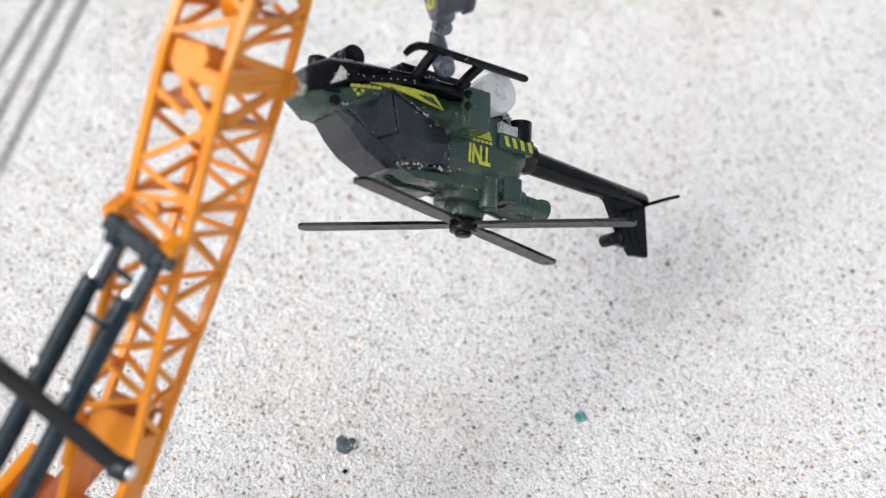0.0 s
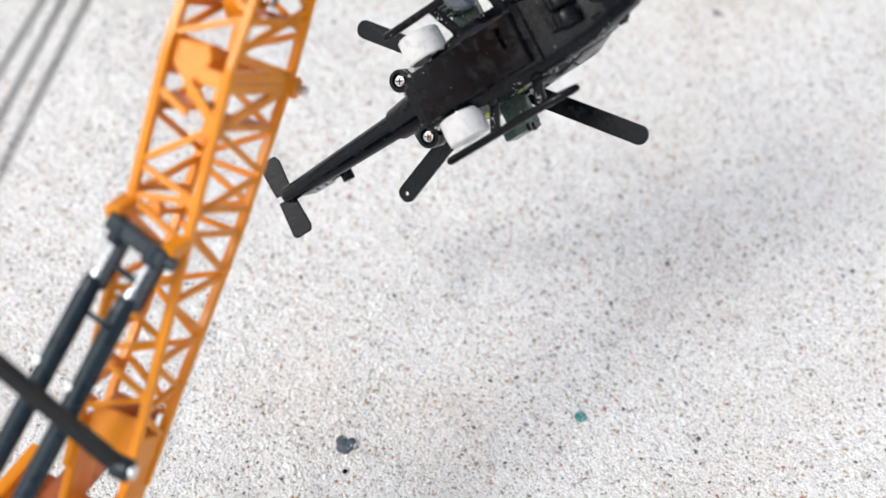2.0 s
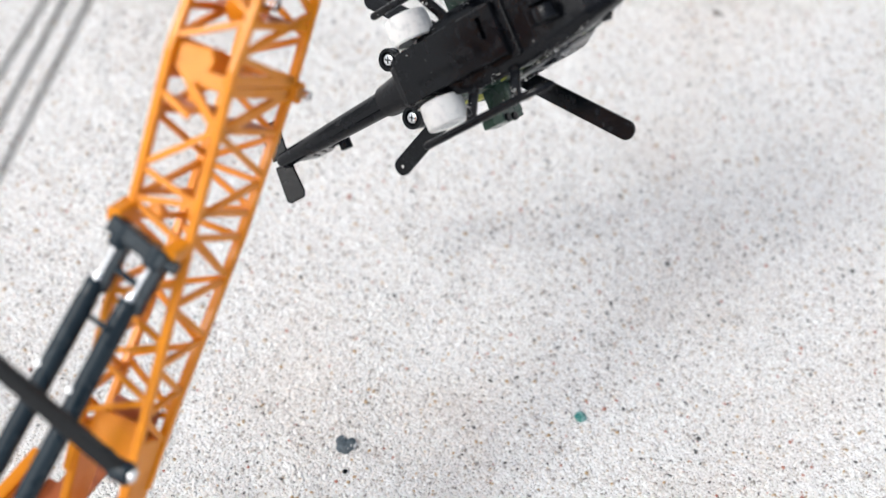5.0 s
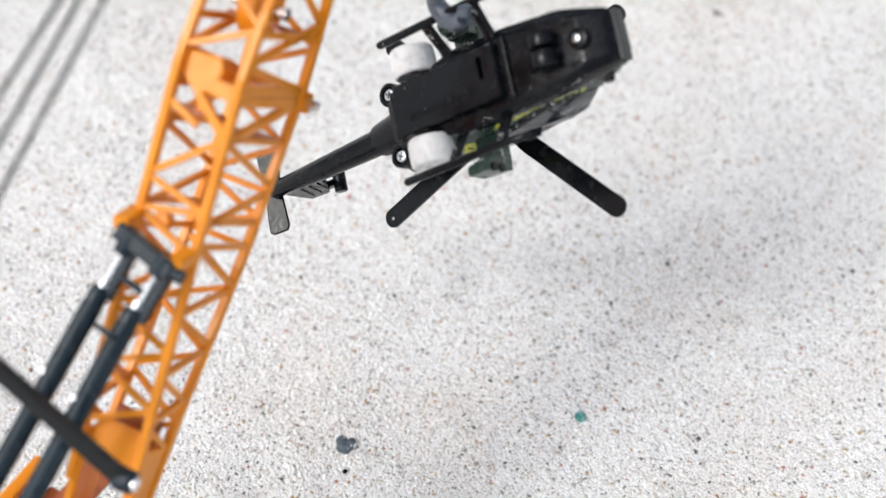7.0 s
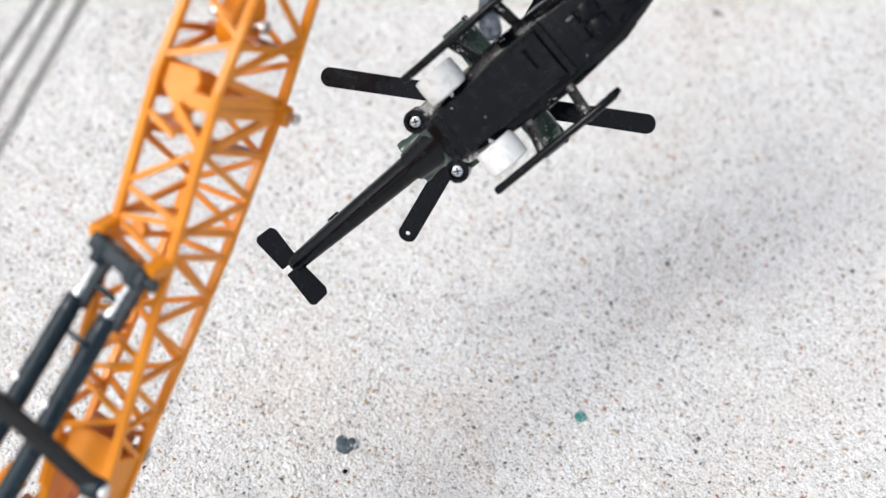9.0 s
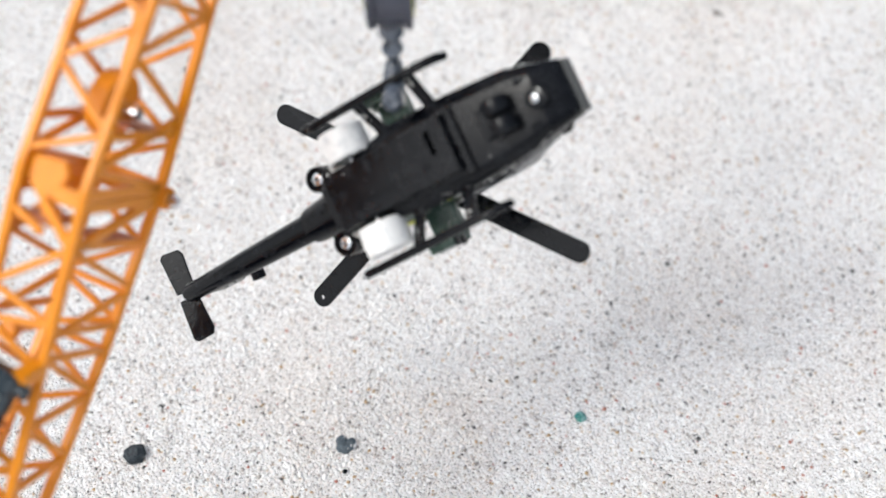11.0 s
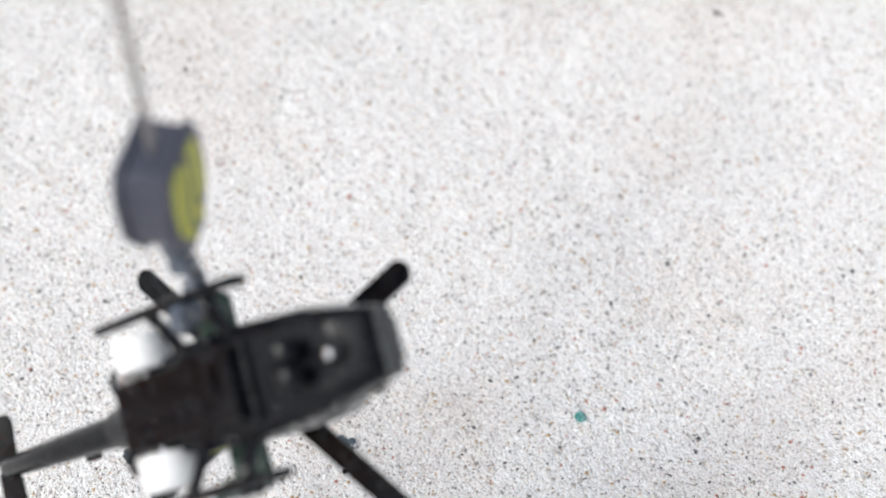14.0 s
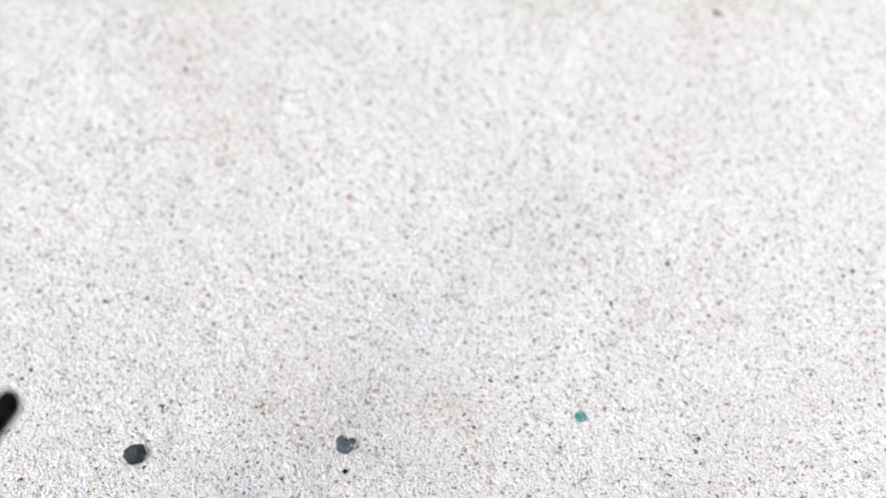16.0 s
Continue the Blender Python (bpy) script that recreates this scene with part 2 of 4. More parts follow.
def build_grains():
    """Loose sand grains lying on the bed: irregular eight-faced pebbles about a millimetre across."""
    rng = np.random.default_rng(3)
    step = 0.00082
    gx, gy = np.meshgrid(np.arange(-0.245, 0.245, step), np.arange(0.210, 0.520, step))
    keep = np.abs(gx) < 0.120 + 0.235 * gy
    gx, gy = gx[keep], gy[keep]
    n = len(gx)
    gx = gx + rng.uniform(-0.5, 0.5, n) * step
    gy = gy + rng.uniform(-0.5, 0.5, n) * step
    gz = np.array([swell(x, y) for x, y in zip(gx, gy)]) + rng.uniform(-0.00018, 0.0002, n)
    base = np.array([(1, 0, 0), (0, 1, 0), (-1, 0, 0), (0, -1, 0), (0, 0, 1), (0, 0, -1)], float)
    size = 0.00056 * np.exp(np.clip(rng.normal(0, 0.32, n), -1, 0.5))
    pts = base[None] * (size[:, None] * rng.uniform(0.55, 1.5, (n, 3)))[:, None, :]
    pts = pts + rng.normal(0, 0.18, (n, 6, 3)) * size[:, None, None]
    a, b = rng.uniform(0, math.tau, n), rng.normal(0, 0.6, n)
    ca, sa, cb, sb = np.cos(a)[:, None], np.sin(a)[:, None], np.cos(b)[:, None], np.sin(b)[:, None]
    x, y, z = pts[..., 0], pts[..., 1], pts[..., 2]
    y, z = y * cb - z * sb, y * sb + z * cb
    x, y, z = x * ca - y * sa, x * sa + y * ca, z * 0.5
    co = np.stack([x + gx[:, None], y + gy[:, None], z + gz[:, None]], -1).reshape(-1, 3)
    tri = np.array([(0, 1, 4), (1, 2, 4), (2, 3, 4), (3, 0, 4), (1, 0, 5), (2, 1, 5), (3, 2, 5), (0, 3, 5)])
    faces = (tri[None] + 6 * np.arange(n)[:, None, None]).reshape(-1, 3)
    me = bpy.data.meshes.new("sand_grains")
    me.vertices.add(len(co))
    me.vertices.foreach_set("co", co.ravel())
    me.loops.add(faces.size)
    me.loops.foreach_set("vertex_index", faces.ravel().astype(np.int32))
    me.polygons.add(len(faces))
    me.polygons.foreach_set("loop_start", np.arange(0, faces.size, 3, dtype=np.int32))
    me.update(calc_edges=True)
    me.materials.append(GRAIN)
    return tagged(new("sand_grains", me), "loose white, grey and reddish coral sand grains", "sand", kind="stuff")


def pebble(name, x, y, size, mat, label, category, flat=0.7, heart=False):
    bm = B()
    bmesh.ops.create_icosphere(bm, subdivisions=3, radius=1)
    rng = random.Random(int(1000 * x) + 77)
    o = Vector((rng.random() * 9, rng.random() * 9, 0))
    for v in bm.verts:
        k = 1 + 0.30 * noise.noise(v.co * 1.3 + o) + 0.12 * noise.noise(v.co * 3.5 + o)
        if heart:
            k *= 1 - 0.55 * math.exp(-((math.atan2(v.co.y, v.co.x) - 1.3) / 0.35) ** 2)
        v.co = Vector((v.co.x * k * size, v.co.y * k * size, v.co.z * k * size * flat))
    ob = part(name, bm, mat, None)
    ob.location = (x, y, swell(x, y) + size * flat * 0.55)
    return tagged(ob, label, category)


build_ground()
pebble("stone", -0.1067, 0.2562, 0.0038, DARKSTONE, "small dark blue-grey stone lying on the sand", "stone")
pebble("stone", -0.0338, 0.2607, 0.0038, HEARTSTONE, "heart-shaped slate grey stone chip lying on the sand", "stone", 0.45, True)
pebble("glass_chip", 0.0485, 0.2716, 0.0022, TEAL, "tiny teal glass chip lying on the sand", "chip", 0.5)
pebble("stone", 0.1205, 0.4795, 0.0020, BROWNSTONE, "tiny brown-grey stone half sunk in the sand", "stone", 0.25)
pebble("stone", -0.0337, 0.2504, 0.0010, BLACK_CLEAN, "tiny black stone chip on the sand", "stone", 0.5)


# ---- toy helicopter, hanging upside down: x ahead, y to its left, z towards its rotor ----
def build_helicopter():
    heli = tagged(new("toy_helicopter"), "dark green and black toy helicopter hanging upside down from a hook", "toy helicopter")
    # green upper hull
    bm = loft(B(), [rounded(0.0636, 0.0050, 0.0208, 0.0236, 0.8), rounded(0.0575, 0.0082, 0.0192, 0.0256, 0.9), rounded(0.0515, 0.0097, 0.0178, 0.0262, 0.9),
                    rounded(0.0440, 0.0106, 0.0152, 0.0246, 0.92, 0.14), rounded(0.0362, 0.0112, 0.0136, 0.0222, 0.95, 0.14), rounded(0.0300, 0.0112, 0.0132, 0.0388, 0.55),
                    rounded(0.0160, 0.0116, 0.0134, 0.0398, 0.6), rounded(0.0040, 0.0116, 0.0125, 0.0402, 0.6), rounded(-0.0060, 0.0108, 0.0130, 0.0398, 0.6),
                    rounded(-0.0135, 0.0098, 0.0150, 0.0385, 0.6), rounded(-0.0170, 0.0088, 0.0190, 0.0310, 0.7)])
    hull = part("hull", bm, GREEN, heli, "dark green enamelled hull")
    bmesh_bevel(hull, 0.0005)
    # black belly pan with a chamfered nose
    bm = loft(B(), [rounded(0.0634, 0.0068, 0.0162, 0.0222, 0.92, 0.2), rounded(0.0622, 0.0078, 0.0140, 0.0222, 0.96, 0.2), rounded(0.0560, 0.0093, 0.0104, 0.0204, 0.98, 0.2),
                    rounded(0.0500, 0.0111, 0.0098, 0.0174, 0.99), rounded(0.0320, 0.0124, 0.0090, 0.0140, 0.99), rounded(0.0150, 0.0124, 0.0085, 0.0132, 0.99),
                    rounded(0.0000, 0.0092, 0.0085, 0.0130, 0.99), rounded(-0.0120, 0.0076, 0.0105, 0.0200, 0.95)])
    pan = part("belly_pan", bm, BLACK, heli, "scuffed black plastic belly")
    bmesh_bevel(pan, 0.0005)
    bm = loft(B(), [[(x, y, z) for y, z in ((-0.0070, 0.0168), (0.0070, 0.0168), (0.0072, 0.0220), (-0.0072, 0.0220))] for x in (0.0630, 0.0641)])
    nose = part("nose_face", bm, SCUFFED, heli, "scuffed grey face of the nose")
    bmesh_bevel(nose, 0.0003)
    # chips along the worn edges
    for s in (-1, 1):
        chips(heli, [(0.0545, s * 0.0099, 0.0168), (0.0500, s * 0.0110, 0.0157), (0.0320, s * 0.0123, 0.0131), (0.0170, s * 0.0122, 0.0128)], 46, 0.00022, 5)
        chips(heli, [(0.0560, s * 0.0092, 0.0112), (0.0500, s * 0.0110, 0.0112), (0.0320, s * 0.0122, 0.0104), (0.0150, s * 0.0122, 0.0098)], 30, 0.00016, 6)
        chips(heli, [(0.0320, s * 0.0098, 0.0386), (0.0240, s * 0.0112, 0.0378), (0.0155, s * 0.0119, 0.0370)], 40, 0.00042, 7)
        chips(heli, [(0.0152, s * 0.0119, 0.0260), (0.0152, s * 0.0120, 0.0364)], 14, 0.00020, 8)
        chips(heli, [(0.0500, s * 0.0104, 0.0240), (0.0370, s * 0.0120, 0.0170), (0.0160, s * 0.0121, 0.0252)], 26, 0.00018, 9)
        chips(heli, [(-0.0050, s * 0.0092, 0.0118), (-0.0080, s * 0.0090, 0.0140), (-0.0115, s * 0.0086, 0.0165)], 60, 0.00050, 10)
        chips(heli, [(0.0060, s * 0.0095, 0.0116), (0.0240, s * 0.0112, 0.0092)], 26, 0.00030, 11)
        chips(heli, [(0.0130, s * 0.0150, 0.0070), (0.0112, s * 0.0200, 0.0046)], 9, 0.00030, 12)
        chips(heli, [(0.0285, s * 0.0170, 0.0062), (0.0282, s * 0.0200, 0.0044)], 12, 0.00028, 13)
        chips(heli, [(0.0090, s * 0.0188, 0.0180), (0.0165, s * 0.0200, 0.0150)], 10, 0.00030, 14)
        chips(heli, [(0.0080, s * 0.0092, 0.0400), (-0.0060, s * 0.0086, 0.0398), (-0.0130, s * 0.0080, 0.0380)], 16, 0.00016, 15)
    # recessed floor frames on the belly
    bm = B()
    box(bm, (0.0311, -0.0092, 0.0076), (0.0338, 0.0092, 0.0095))
    part("belly_rib", bm, BLACK, heli)
    bm = B()
    bar(bm, (0.052, -0.0062, 0.0094), (0.0610, -0.0050, 0.0148), 0.0012, 0.0014)
    part("nose_rib", bm, BLACK, heli)
    bm = B()
    bar(bm, (0.052, 0.0062, 0.0094), (0.0610, 0.0050, 0.0148), 0.0012, 0.0014)
    part("nose_rib", bm, BLACK, heli)
    # belly plate with a slot
    bm = B()
    cut = [(-0.0052, -0.0078), (0.0312, -0.0078), (0.0312, 0.0078), (-0.0052, 0.0078)]
    slot = [(0.0252, -0.0054), (0.0268, -0.0054), (0.0268, 0.0012), (0.0252, 0.0012)]
    rows = [[bm.verts.new((x, y, z)) for x, y in ring] for ring, z in ((cut, 0.0098), (cut, 0.0058), ([(x * 0.985 + 0.0002, y * 0.96) for x, y in cut], 0.0054), (slot, 0.0054), (slot, 0.0085))]
    for a, b in zip(rows, rows[1:]):
        for i in range(4):
            bm.faces.new((a[i], a[(i + 1) % 4], b[(i + 1) % 4], b[i]))
    bm.faces.new(rows[-1])
    bm.faces.new(rows[0])
    plate = part("belly_plate", bm, BLACK, heli, "satin black plastic base plate")
    lettering("raised_lettering", "MADE IN INDONESIA", 0.0026, axes((0.0110, 0.0030, 0.0053), (-1, 0, 0), (0, 1, 0)), BLACK, plate, 0.00012, "words moulded in the black plate")
    bm = B()
    box(bm, (-0.0088, -0.0074, 0.0078), (-0.0052, 0.0074, 0.0120), 0.0005)
    part("plate_end", bm, BLACK, heli)
    # twin-barrel turret under the nose
    for y in (-0.0027, 0.0027):
        bm = disc(B(), (0.0462, y, 0.0068), (0, 1, 0), 0.0037, 0.0044, 24, 0.0006)
        smooth(part("turret_drum", bm, BLACK_CLEAN, heli))
    bm = B()
    box(bm, (0.0395, -0.0042, 0.0078), (0.0445, 0.0042, 0.0110), 0.0006)
    part("turret_mount", bm, BLACK_CLEAN, heli)
    bm = disc(B(), (0.0560, 0, 0.0102), (0, 0, 1), 0.0030, 0.0030, 20, 0.0004)
    ring = smooth(part("screw_boss", bm, BLACK_CLEAN, heli))
    screw(ring, (0.0560, 0, 0.0084), 0.0013)
    # canopy
    bm = loft(B(), [rounded(0.0522, 0.0072, 0.0230, 0.0266, 0.9), rounded(0.0475, 0.0092, 0.0215, 0.0312, 0.8), rounded(0.0430, 0.0103, 0.0195, 0.0352, 0.7),
                    rounded(0.0340, 0.0115, 0.0185, 0.0398, 0.6), rounded(0.0250, 0.0117, 0.0215, 0.0388, 0.8, 0.12), rounded(0.0158, 0.0119, 0.0258, 0.0368, 0.95, 0.1)])
    canopy = part("canopy", bm, SLATE_WINDOW, heli, "glossy black canopy with flat panes")
    for s in (-1, 1):
        for pts in (((0.0500, 0.0254), (0.0412, 0.0330), (0.0345, 0.0300), (0.0372, 0.0182)), ((0.0366, 0.0182), (0.0339, 0.0298), (0.0405, 0.0332), (0.0335, 0.0368), (0.0162, 0.0358), (0.0164, 0.0262))):
            bm = B()
            rows = []
            for off in (-0.0006, 0.0005):
                ring_pts = []
                for x, z in pts:
                    half = 0.0120 if x < 0.036 else 0.0120 - (x - 0.036) * 0.19
                    ring_pts.append((x, s * (half + off - max(0, z - 0.034) * 0.35), z))
                rows.append(ring_pts)
            loft(bm, rows)
            pane = part("side_pane", bm, SLATE_WINDOW, canopy, "glossy blue-black side pane")
            bmesh_bevel(pane, 0.0003)
        bm = tube(B(), [(0.0520, s * 0.0092, 0.0248), (0.0370, s * 0.0117, 0.0166), (0.0152, s * 0.0121, 0.0256), (0.0152, s * 0.0119, 0.0368), (0.0300, s * 0.0102, 0.0388)], 0.0005, 6)
        part("canopy_rim", bm, WORN, canopy, "black canopy rim with chipped white paint")
    # nose mark on each side, gun slit
    for s in (-1, 1):
        bm = disc(B(), (0.0545, s * 0.0086, 0.0240), (0, 1, 0), 0.0016, 0.0022, 16, 0.0003)
        part("nose_sensor", bm, BLACK_CLEAN, heli)
        bm = B()
        box(bm, (0.0580, s * 0.0070, 0.0205), (0.0530, s * 0.0094, 0.0218), 0.0003)
        part("nose_slit", bm, BLACK_CLEAN, heli)
    # worn bare patches on the near flank
    bm = B()
    loft(bm, [[(x, -y - off, z) for x, y, z in ((0.0540, 0.0101, 0.0136), (0.0524, 0.0106, 0.0150), (0.0522, 0.0107, 0.0172), (0.0540, 0.0102, 0.0184), (0.0568, 0.0094, 0.0196), (0.0556, 0.0097, 0.0176), (0.0548, 0.0099, 0.0156))] for off in (-0.0012, 0.0002)])
    part("bare_patch", bm, CHIPPED, heli, "bare chipped patch on the nose")
    bm = B()
    prism(bm, [(-0.0035, 0.0206), (-0.0150, 0.0207), (-0.0160, 0.0182), (-0.0110, 0.0172), (-0.0080, 0.0178), (-0.0045, 0.0166)], 1, -0.0118, -0.0085, 0.0002)
    part("bare_patch", bm, CHIPPED, heli, "bare chipped patch above the vent")
    # printed marks on both flanks
    for s in (-1, 1):
        y = s * 0.01172
        # a long flash along the upper edge, a line of tiny print and a small badge below it
        decal(heli, "flash_mark", s, [(0.0515, 0.0166), (0.0412, 0.0152), (0.0287, 0.0146), (0.0215, 0.0148), (0.0177, 0.0188), (0.0232, 0.0180), (0.0324, 0.0166), (0.0431, 0.0162)], "yellow printed flash")
        decal(heli, "flash_shadow", s, [(0.0275, 0.0160), (0.0225, 0.0158), (0.0192, 0.0182), (0.0235, 0.0174)], "dark streak in the flash", GREEN, 0.0002)
        for k in range(6):
            x = 0.0500 - 0.0017 * k
            decal(heli, "script_bar", s, [(x, 0.0180 - 0.0002 * k), (x - 0.0013, 0.0178 - 0.0002 * k), (x - 0.0013, 0.0187 - 0.0002 * k), (x, 0.0189 - 0.0002 * k)], "yellow bar of tiny print")
        for x, z in ((0.0487, 0.0198), (0.0462, 0.0196), (0.0476, 0.0208)):
            decal(heli, "badge_mark", s, [(x + 0.0007, z - 0.0005), (x - 0.0007, z - 0.0006), (x, z + 0.0006)], "small yellow badge mark")
        letters = axes((0.0036, s * 0.0117, 0.0293), (-s, 0, 0), (0, 0, 1)) if s > 0 else axes((0.0036, s * 0.0117, 0.0293), (1, 0, 0), (0, 0, 1))
        lettering("mark_letters", "TNI", 0.0082, letters @ Matrix.Diagonal((0.64, 1, 1, 1)), YELLOW, heli, 0.0001, "yellow printed letters")
        for k in range(4):
            z = 0.0218 + 0.0007 * k
            wd = 0.0034 + 0.0003 * k
            bm = B()
            box(bm, (0.0034 - wd, min(y, y * 1.012), z - 0.00027), (0.0034 + wd, max(y, y * 1.012), z + 0.00027), 0)
            part("mark_bar", bm, YELLOW, heli, "thin yellow printed bar")
        for k in range(5):
            x = 0.0065 - 0.0016 * k
            bm = B()
            box(bm, (x - 0.0012, min(y, y * 1.012), 0.0247), (x, max(y, y * 1.012), 0.0256), 0)
            part("print_bar", bm, YELLOW, heli, "bar of tiny yellow print")
        # vent box with slanted yellow stripes
        bm = B()
        box(bm, (-0.0175, s * 0.0085, 0.0205), (-0.0038, s * 0.0121, 0.0255), 0.0005)
        vent = part("vent_box", bm, GREEN, heli)
        for k in range(4):
            x = -0.0054 - 0.0031 * k
            bm = B()
            prism(bm, [(x, 0.0214), (x - 0.0014, 0.0214), (x - 0.0024, 0.0246), (x - 0.0010, 0.0246)], 1, s * 0.0120, s * 0.01225, 0)
            part("stripe", bm, YELLOW, vent, "yellow warning stripe")
        # engine cowl, exhaust
        bm = tube(B(), [(0.012, s * 0.0050, 0.0355), (0.010, s * 0.0052, 0.0360), (-0.0110, s * 0.0050, 0.0370), (-0.0125, s * 0.0048, 0.0370)], [0.0038, 0.0045, 0.0045, 0.0040], 18)
        smooth(part("engine_cowl", bm, GREEN, heli))
        bm = tube(B(), [(-0.0125, s * 0.0040, 0.0380), (-0.0185, s * 0.0040, 0.0390), (-0.0187, s * 0.0040, 0.0390), (-0.0255, s * 0.0042, 0.0394), (-0.0266, s * 0.0042, 0.0394), (-0.0288, s * 0.0042, 0.0394)],
                  [0.0040, 0.0040, 0.0032, 0.0030, 0.0035, 0.0035], 18)
        smooth(part("exhaust", bm, GREEN, heli, "dark green exhaust pipe"))
        # ledge under the canopy and the round bosses beside the mast
        bm = prism(B(), [(0.0330, 0.0384), (0.0120, 0.0378), (0.0100, 0.0404), (0.0250, 0.0412)], 1, s * 0.0022, s * 0.0098, 0.0004)
        part("canopy_ledge", bm, GREEN, heli)
        bm = disc(B(), (-0.0030, s * 0.0082, 0.0400), (0, 0, 1), 0.0030, 0.0100, 18, 0.0004)
        smooth(part("mast_boss", bm, GREEN, heli))
        bm = B()
        box(bm, (-0.0150, s * 0.0060, 0.0330), (-0.0080, s * 0.0100, 0.0412), 0.0006)
        part("engine_fairing", bm, GREEN, heli)
        # stub wing and launcher pod
        bm = B()
        box(bm, (0.0078, s * 0.0100, 0.0222), (0.0168, s * 0.0215, 0.0262), 0.0006)
        part("stub_wing", bm, GREEN, heli)
        bm = B()
        prism(bm, [(s * 0.0185, 0.0250), (s * 0.0185, 0.0180), (s * 0.0200, 0.0180), (s * 0.0200, 0.0150), (s * 0.0212, 0.0152), (s * 0.0212, 0.0140), (s * 0.0234, 0.0140), (s * 0.0234, 0.0215), (s * 0.0226, 0.0262)], 0, 0.0088, 0.0165, 0.0004)
        pod = part("launcher_pod", bm, GREEN, heli, "stepped dark green launcher pod")
        for z in (0.0162, 0.0200):
            bm = disc(B(), (0.0167, s * 0.0226, z), (1, 0, 0), 0.0013, 0.0012, 14, 0.0002)
            part("launcher_tube", bm, BLACK_CLEAN, pod)
        # skid with a curled toe, and its two struts
        y = s * 0.0209
        bm = tube(B(), [(-0.0066, y, 0.0049), (-0.0058, y, 0.0049), (0.0310, y, 0.0046), (0.0345, y, 0.0052), (0.0372, y, 0.0069), (0.0388, y * 0.99, 0.0088)], [0.0009, 0.00125, 0.00125, 0.00125, 0.0013, 0.0010], 10)
        skid = smooth(part("skid", bm, BLACK, heli, "black plastic landing skid"), 50)
        for x0, x1 in ((0.0285, 0.0282), (0.0130, 0.0112)):
            bm = loft(B(), [[Vector((x, yy * s, z)) + Vector((dx, 0, dz)) for dx, dz in ((-0.0016, -0.0009), (0.0016, -0.0009), (0.0016, 0.0009), (-0.0016, 0.0009))]
                            for x, yy, z in ((x0, 0.0080, 0.0112), (x0, 0.0125, 0.0100), ((x0 + x1) / 2, 0.0165, 0.0074), (x1, 0.0206, 0.0052))])
            strut = part("skid_strut", bm, BLACK, heli)
            bmesh_bevel(strut, 0.0003)
        # wheel
        bm = B()
        prof = [(0.0000, -0.0018), (0.0050, -0.0018), (0.0052, -0.0041), (0.0058, -0.0043), (0.0064, -0.0038), (0.0067, 0.0), (0.0065, 0.0036), (0.0060, 0.0041), (0.0030, 0.0041), (0.0028, 0.0028), (0.0012, 0.0028), (0.0010, 0.0036), (0.0, 0.0036)]
        cx, cy, cz = 0.0010, s * 0.0137, 0.0100
        loft(bm, [[(cx + r * math.cos(k * math.tau / 32), cy + s * h, cz + r * math.sin(k * math.tau / 32)) for k in range(32)] for r, h in [(max(r, 0.0002), h) for r, h in prof]])
        wheel = smooth(part("wheel", bm, WHITE, heli, "scuffed white plastic wheel"), 40)
        bm = disc(B(), (cx, s * 0.0085, cz), (0, 1, 0), 0.0009, 0.0060, 12)
        part("axle", bm, CHROME, wheel, "bright steel axle")
        # ear with its screw
        bm = disc(B(), (-0.0138, s * 0.0096, 0.0185), (0, 0, 1), 0.0036, 0.0060, 24, 0.0005)
        bar(bm, (-0.0138, s * 0.0096, 0.0200), (-0.0125, s * 0.0040, 0.0200), 0.0060, 0.0040)
        ear = smooth(part("screw_ear", bm, BLACK_CLEAN, heli))
        bm = B()
        rim = [(0.0036, -0.0012), (0.0036, 0.0), (0.0026, 0.0), (0.0026, -0.0012)]
        rings = [[bm.verts.new((-0.0138 + r * math.cos(k * math.tau / 24), s * 0.0096 + r * math.sin(k * math.tau / 24), 0.0158 + h)) for k in range(24)] for r, h in rim]
        for a, b in zip(rings, rings[1:] + rings[:1]):
            for i in range(24):
                j = (i + 1) % 24
                bm.faces.new((a[i], a[j], b[j], b[i]))
        smooth(part("ear_collar", bm, BLACK_CLEAN, ear))
        screw(ear, (-0.0138, s * 0.0096, 0.0150), 0.0019)
    # tail: collar, tapering boom, fin, stabiliser
    bm = tube(B(), [(-0.0090, 0, 0.0200), (-0.0185, 0, 0.0212), (-0.0250, 0, 0.0222), (-0.0256, 0, 0.0222)], [0.0066, 0.0058, 0.0052, 0.0046], 24)
    smooth(part("tail_collar", bm, BLACK_CLEAN, heli))
    bm = tube(B(), [(-0.0245, 0, 0.0225), (-0.0500, 0, 0.0243), (-0.0755, 0, 0.0254), (-0.0768, 0, 0.0255)], [0.0042, 0.0036, 0.0028, 0.0022], 20)
    boom = smooth(part("tail_boom", bm, BLACK_CLEAN, heli, "tapering glossy black tail boom"))
    bm = B()
    prism(bm, [(-0.0530, 0.0270), (-0.0590, 0.0282), (-0.0632, 0.0372), (-0.0700, 0.0458), (-0.0778, 0.0452), (-0.0760, 0.0245)], 1, -0.0012, 0.0012, 0.0004)
    fin = part("tail_fin", bm, BLACK_CLEAN, heli)
    bm = disc(B(), (-0.0615, 0, 0.0418), (0, 1, 0), 0.0022, 0.0075, 18, 0.0004)
    bar(bm, (-0.0615, 0, 0.0418), (-0.0680, 0, 0.0418), 0.0022, 0.0030)
    smooth(part("tail_rotor_hub", bm, BLACK_CLEAN, fin))
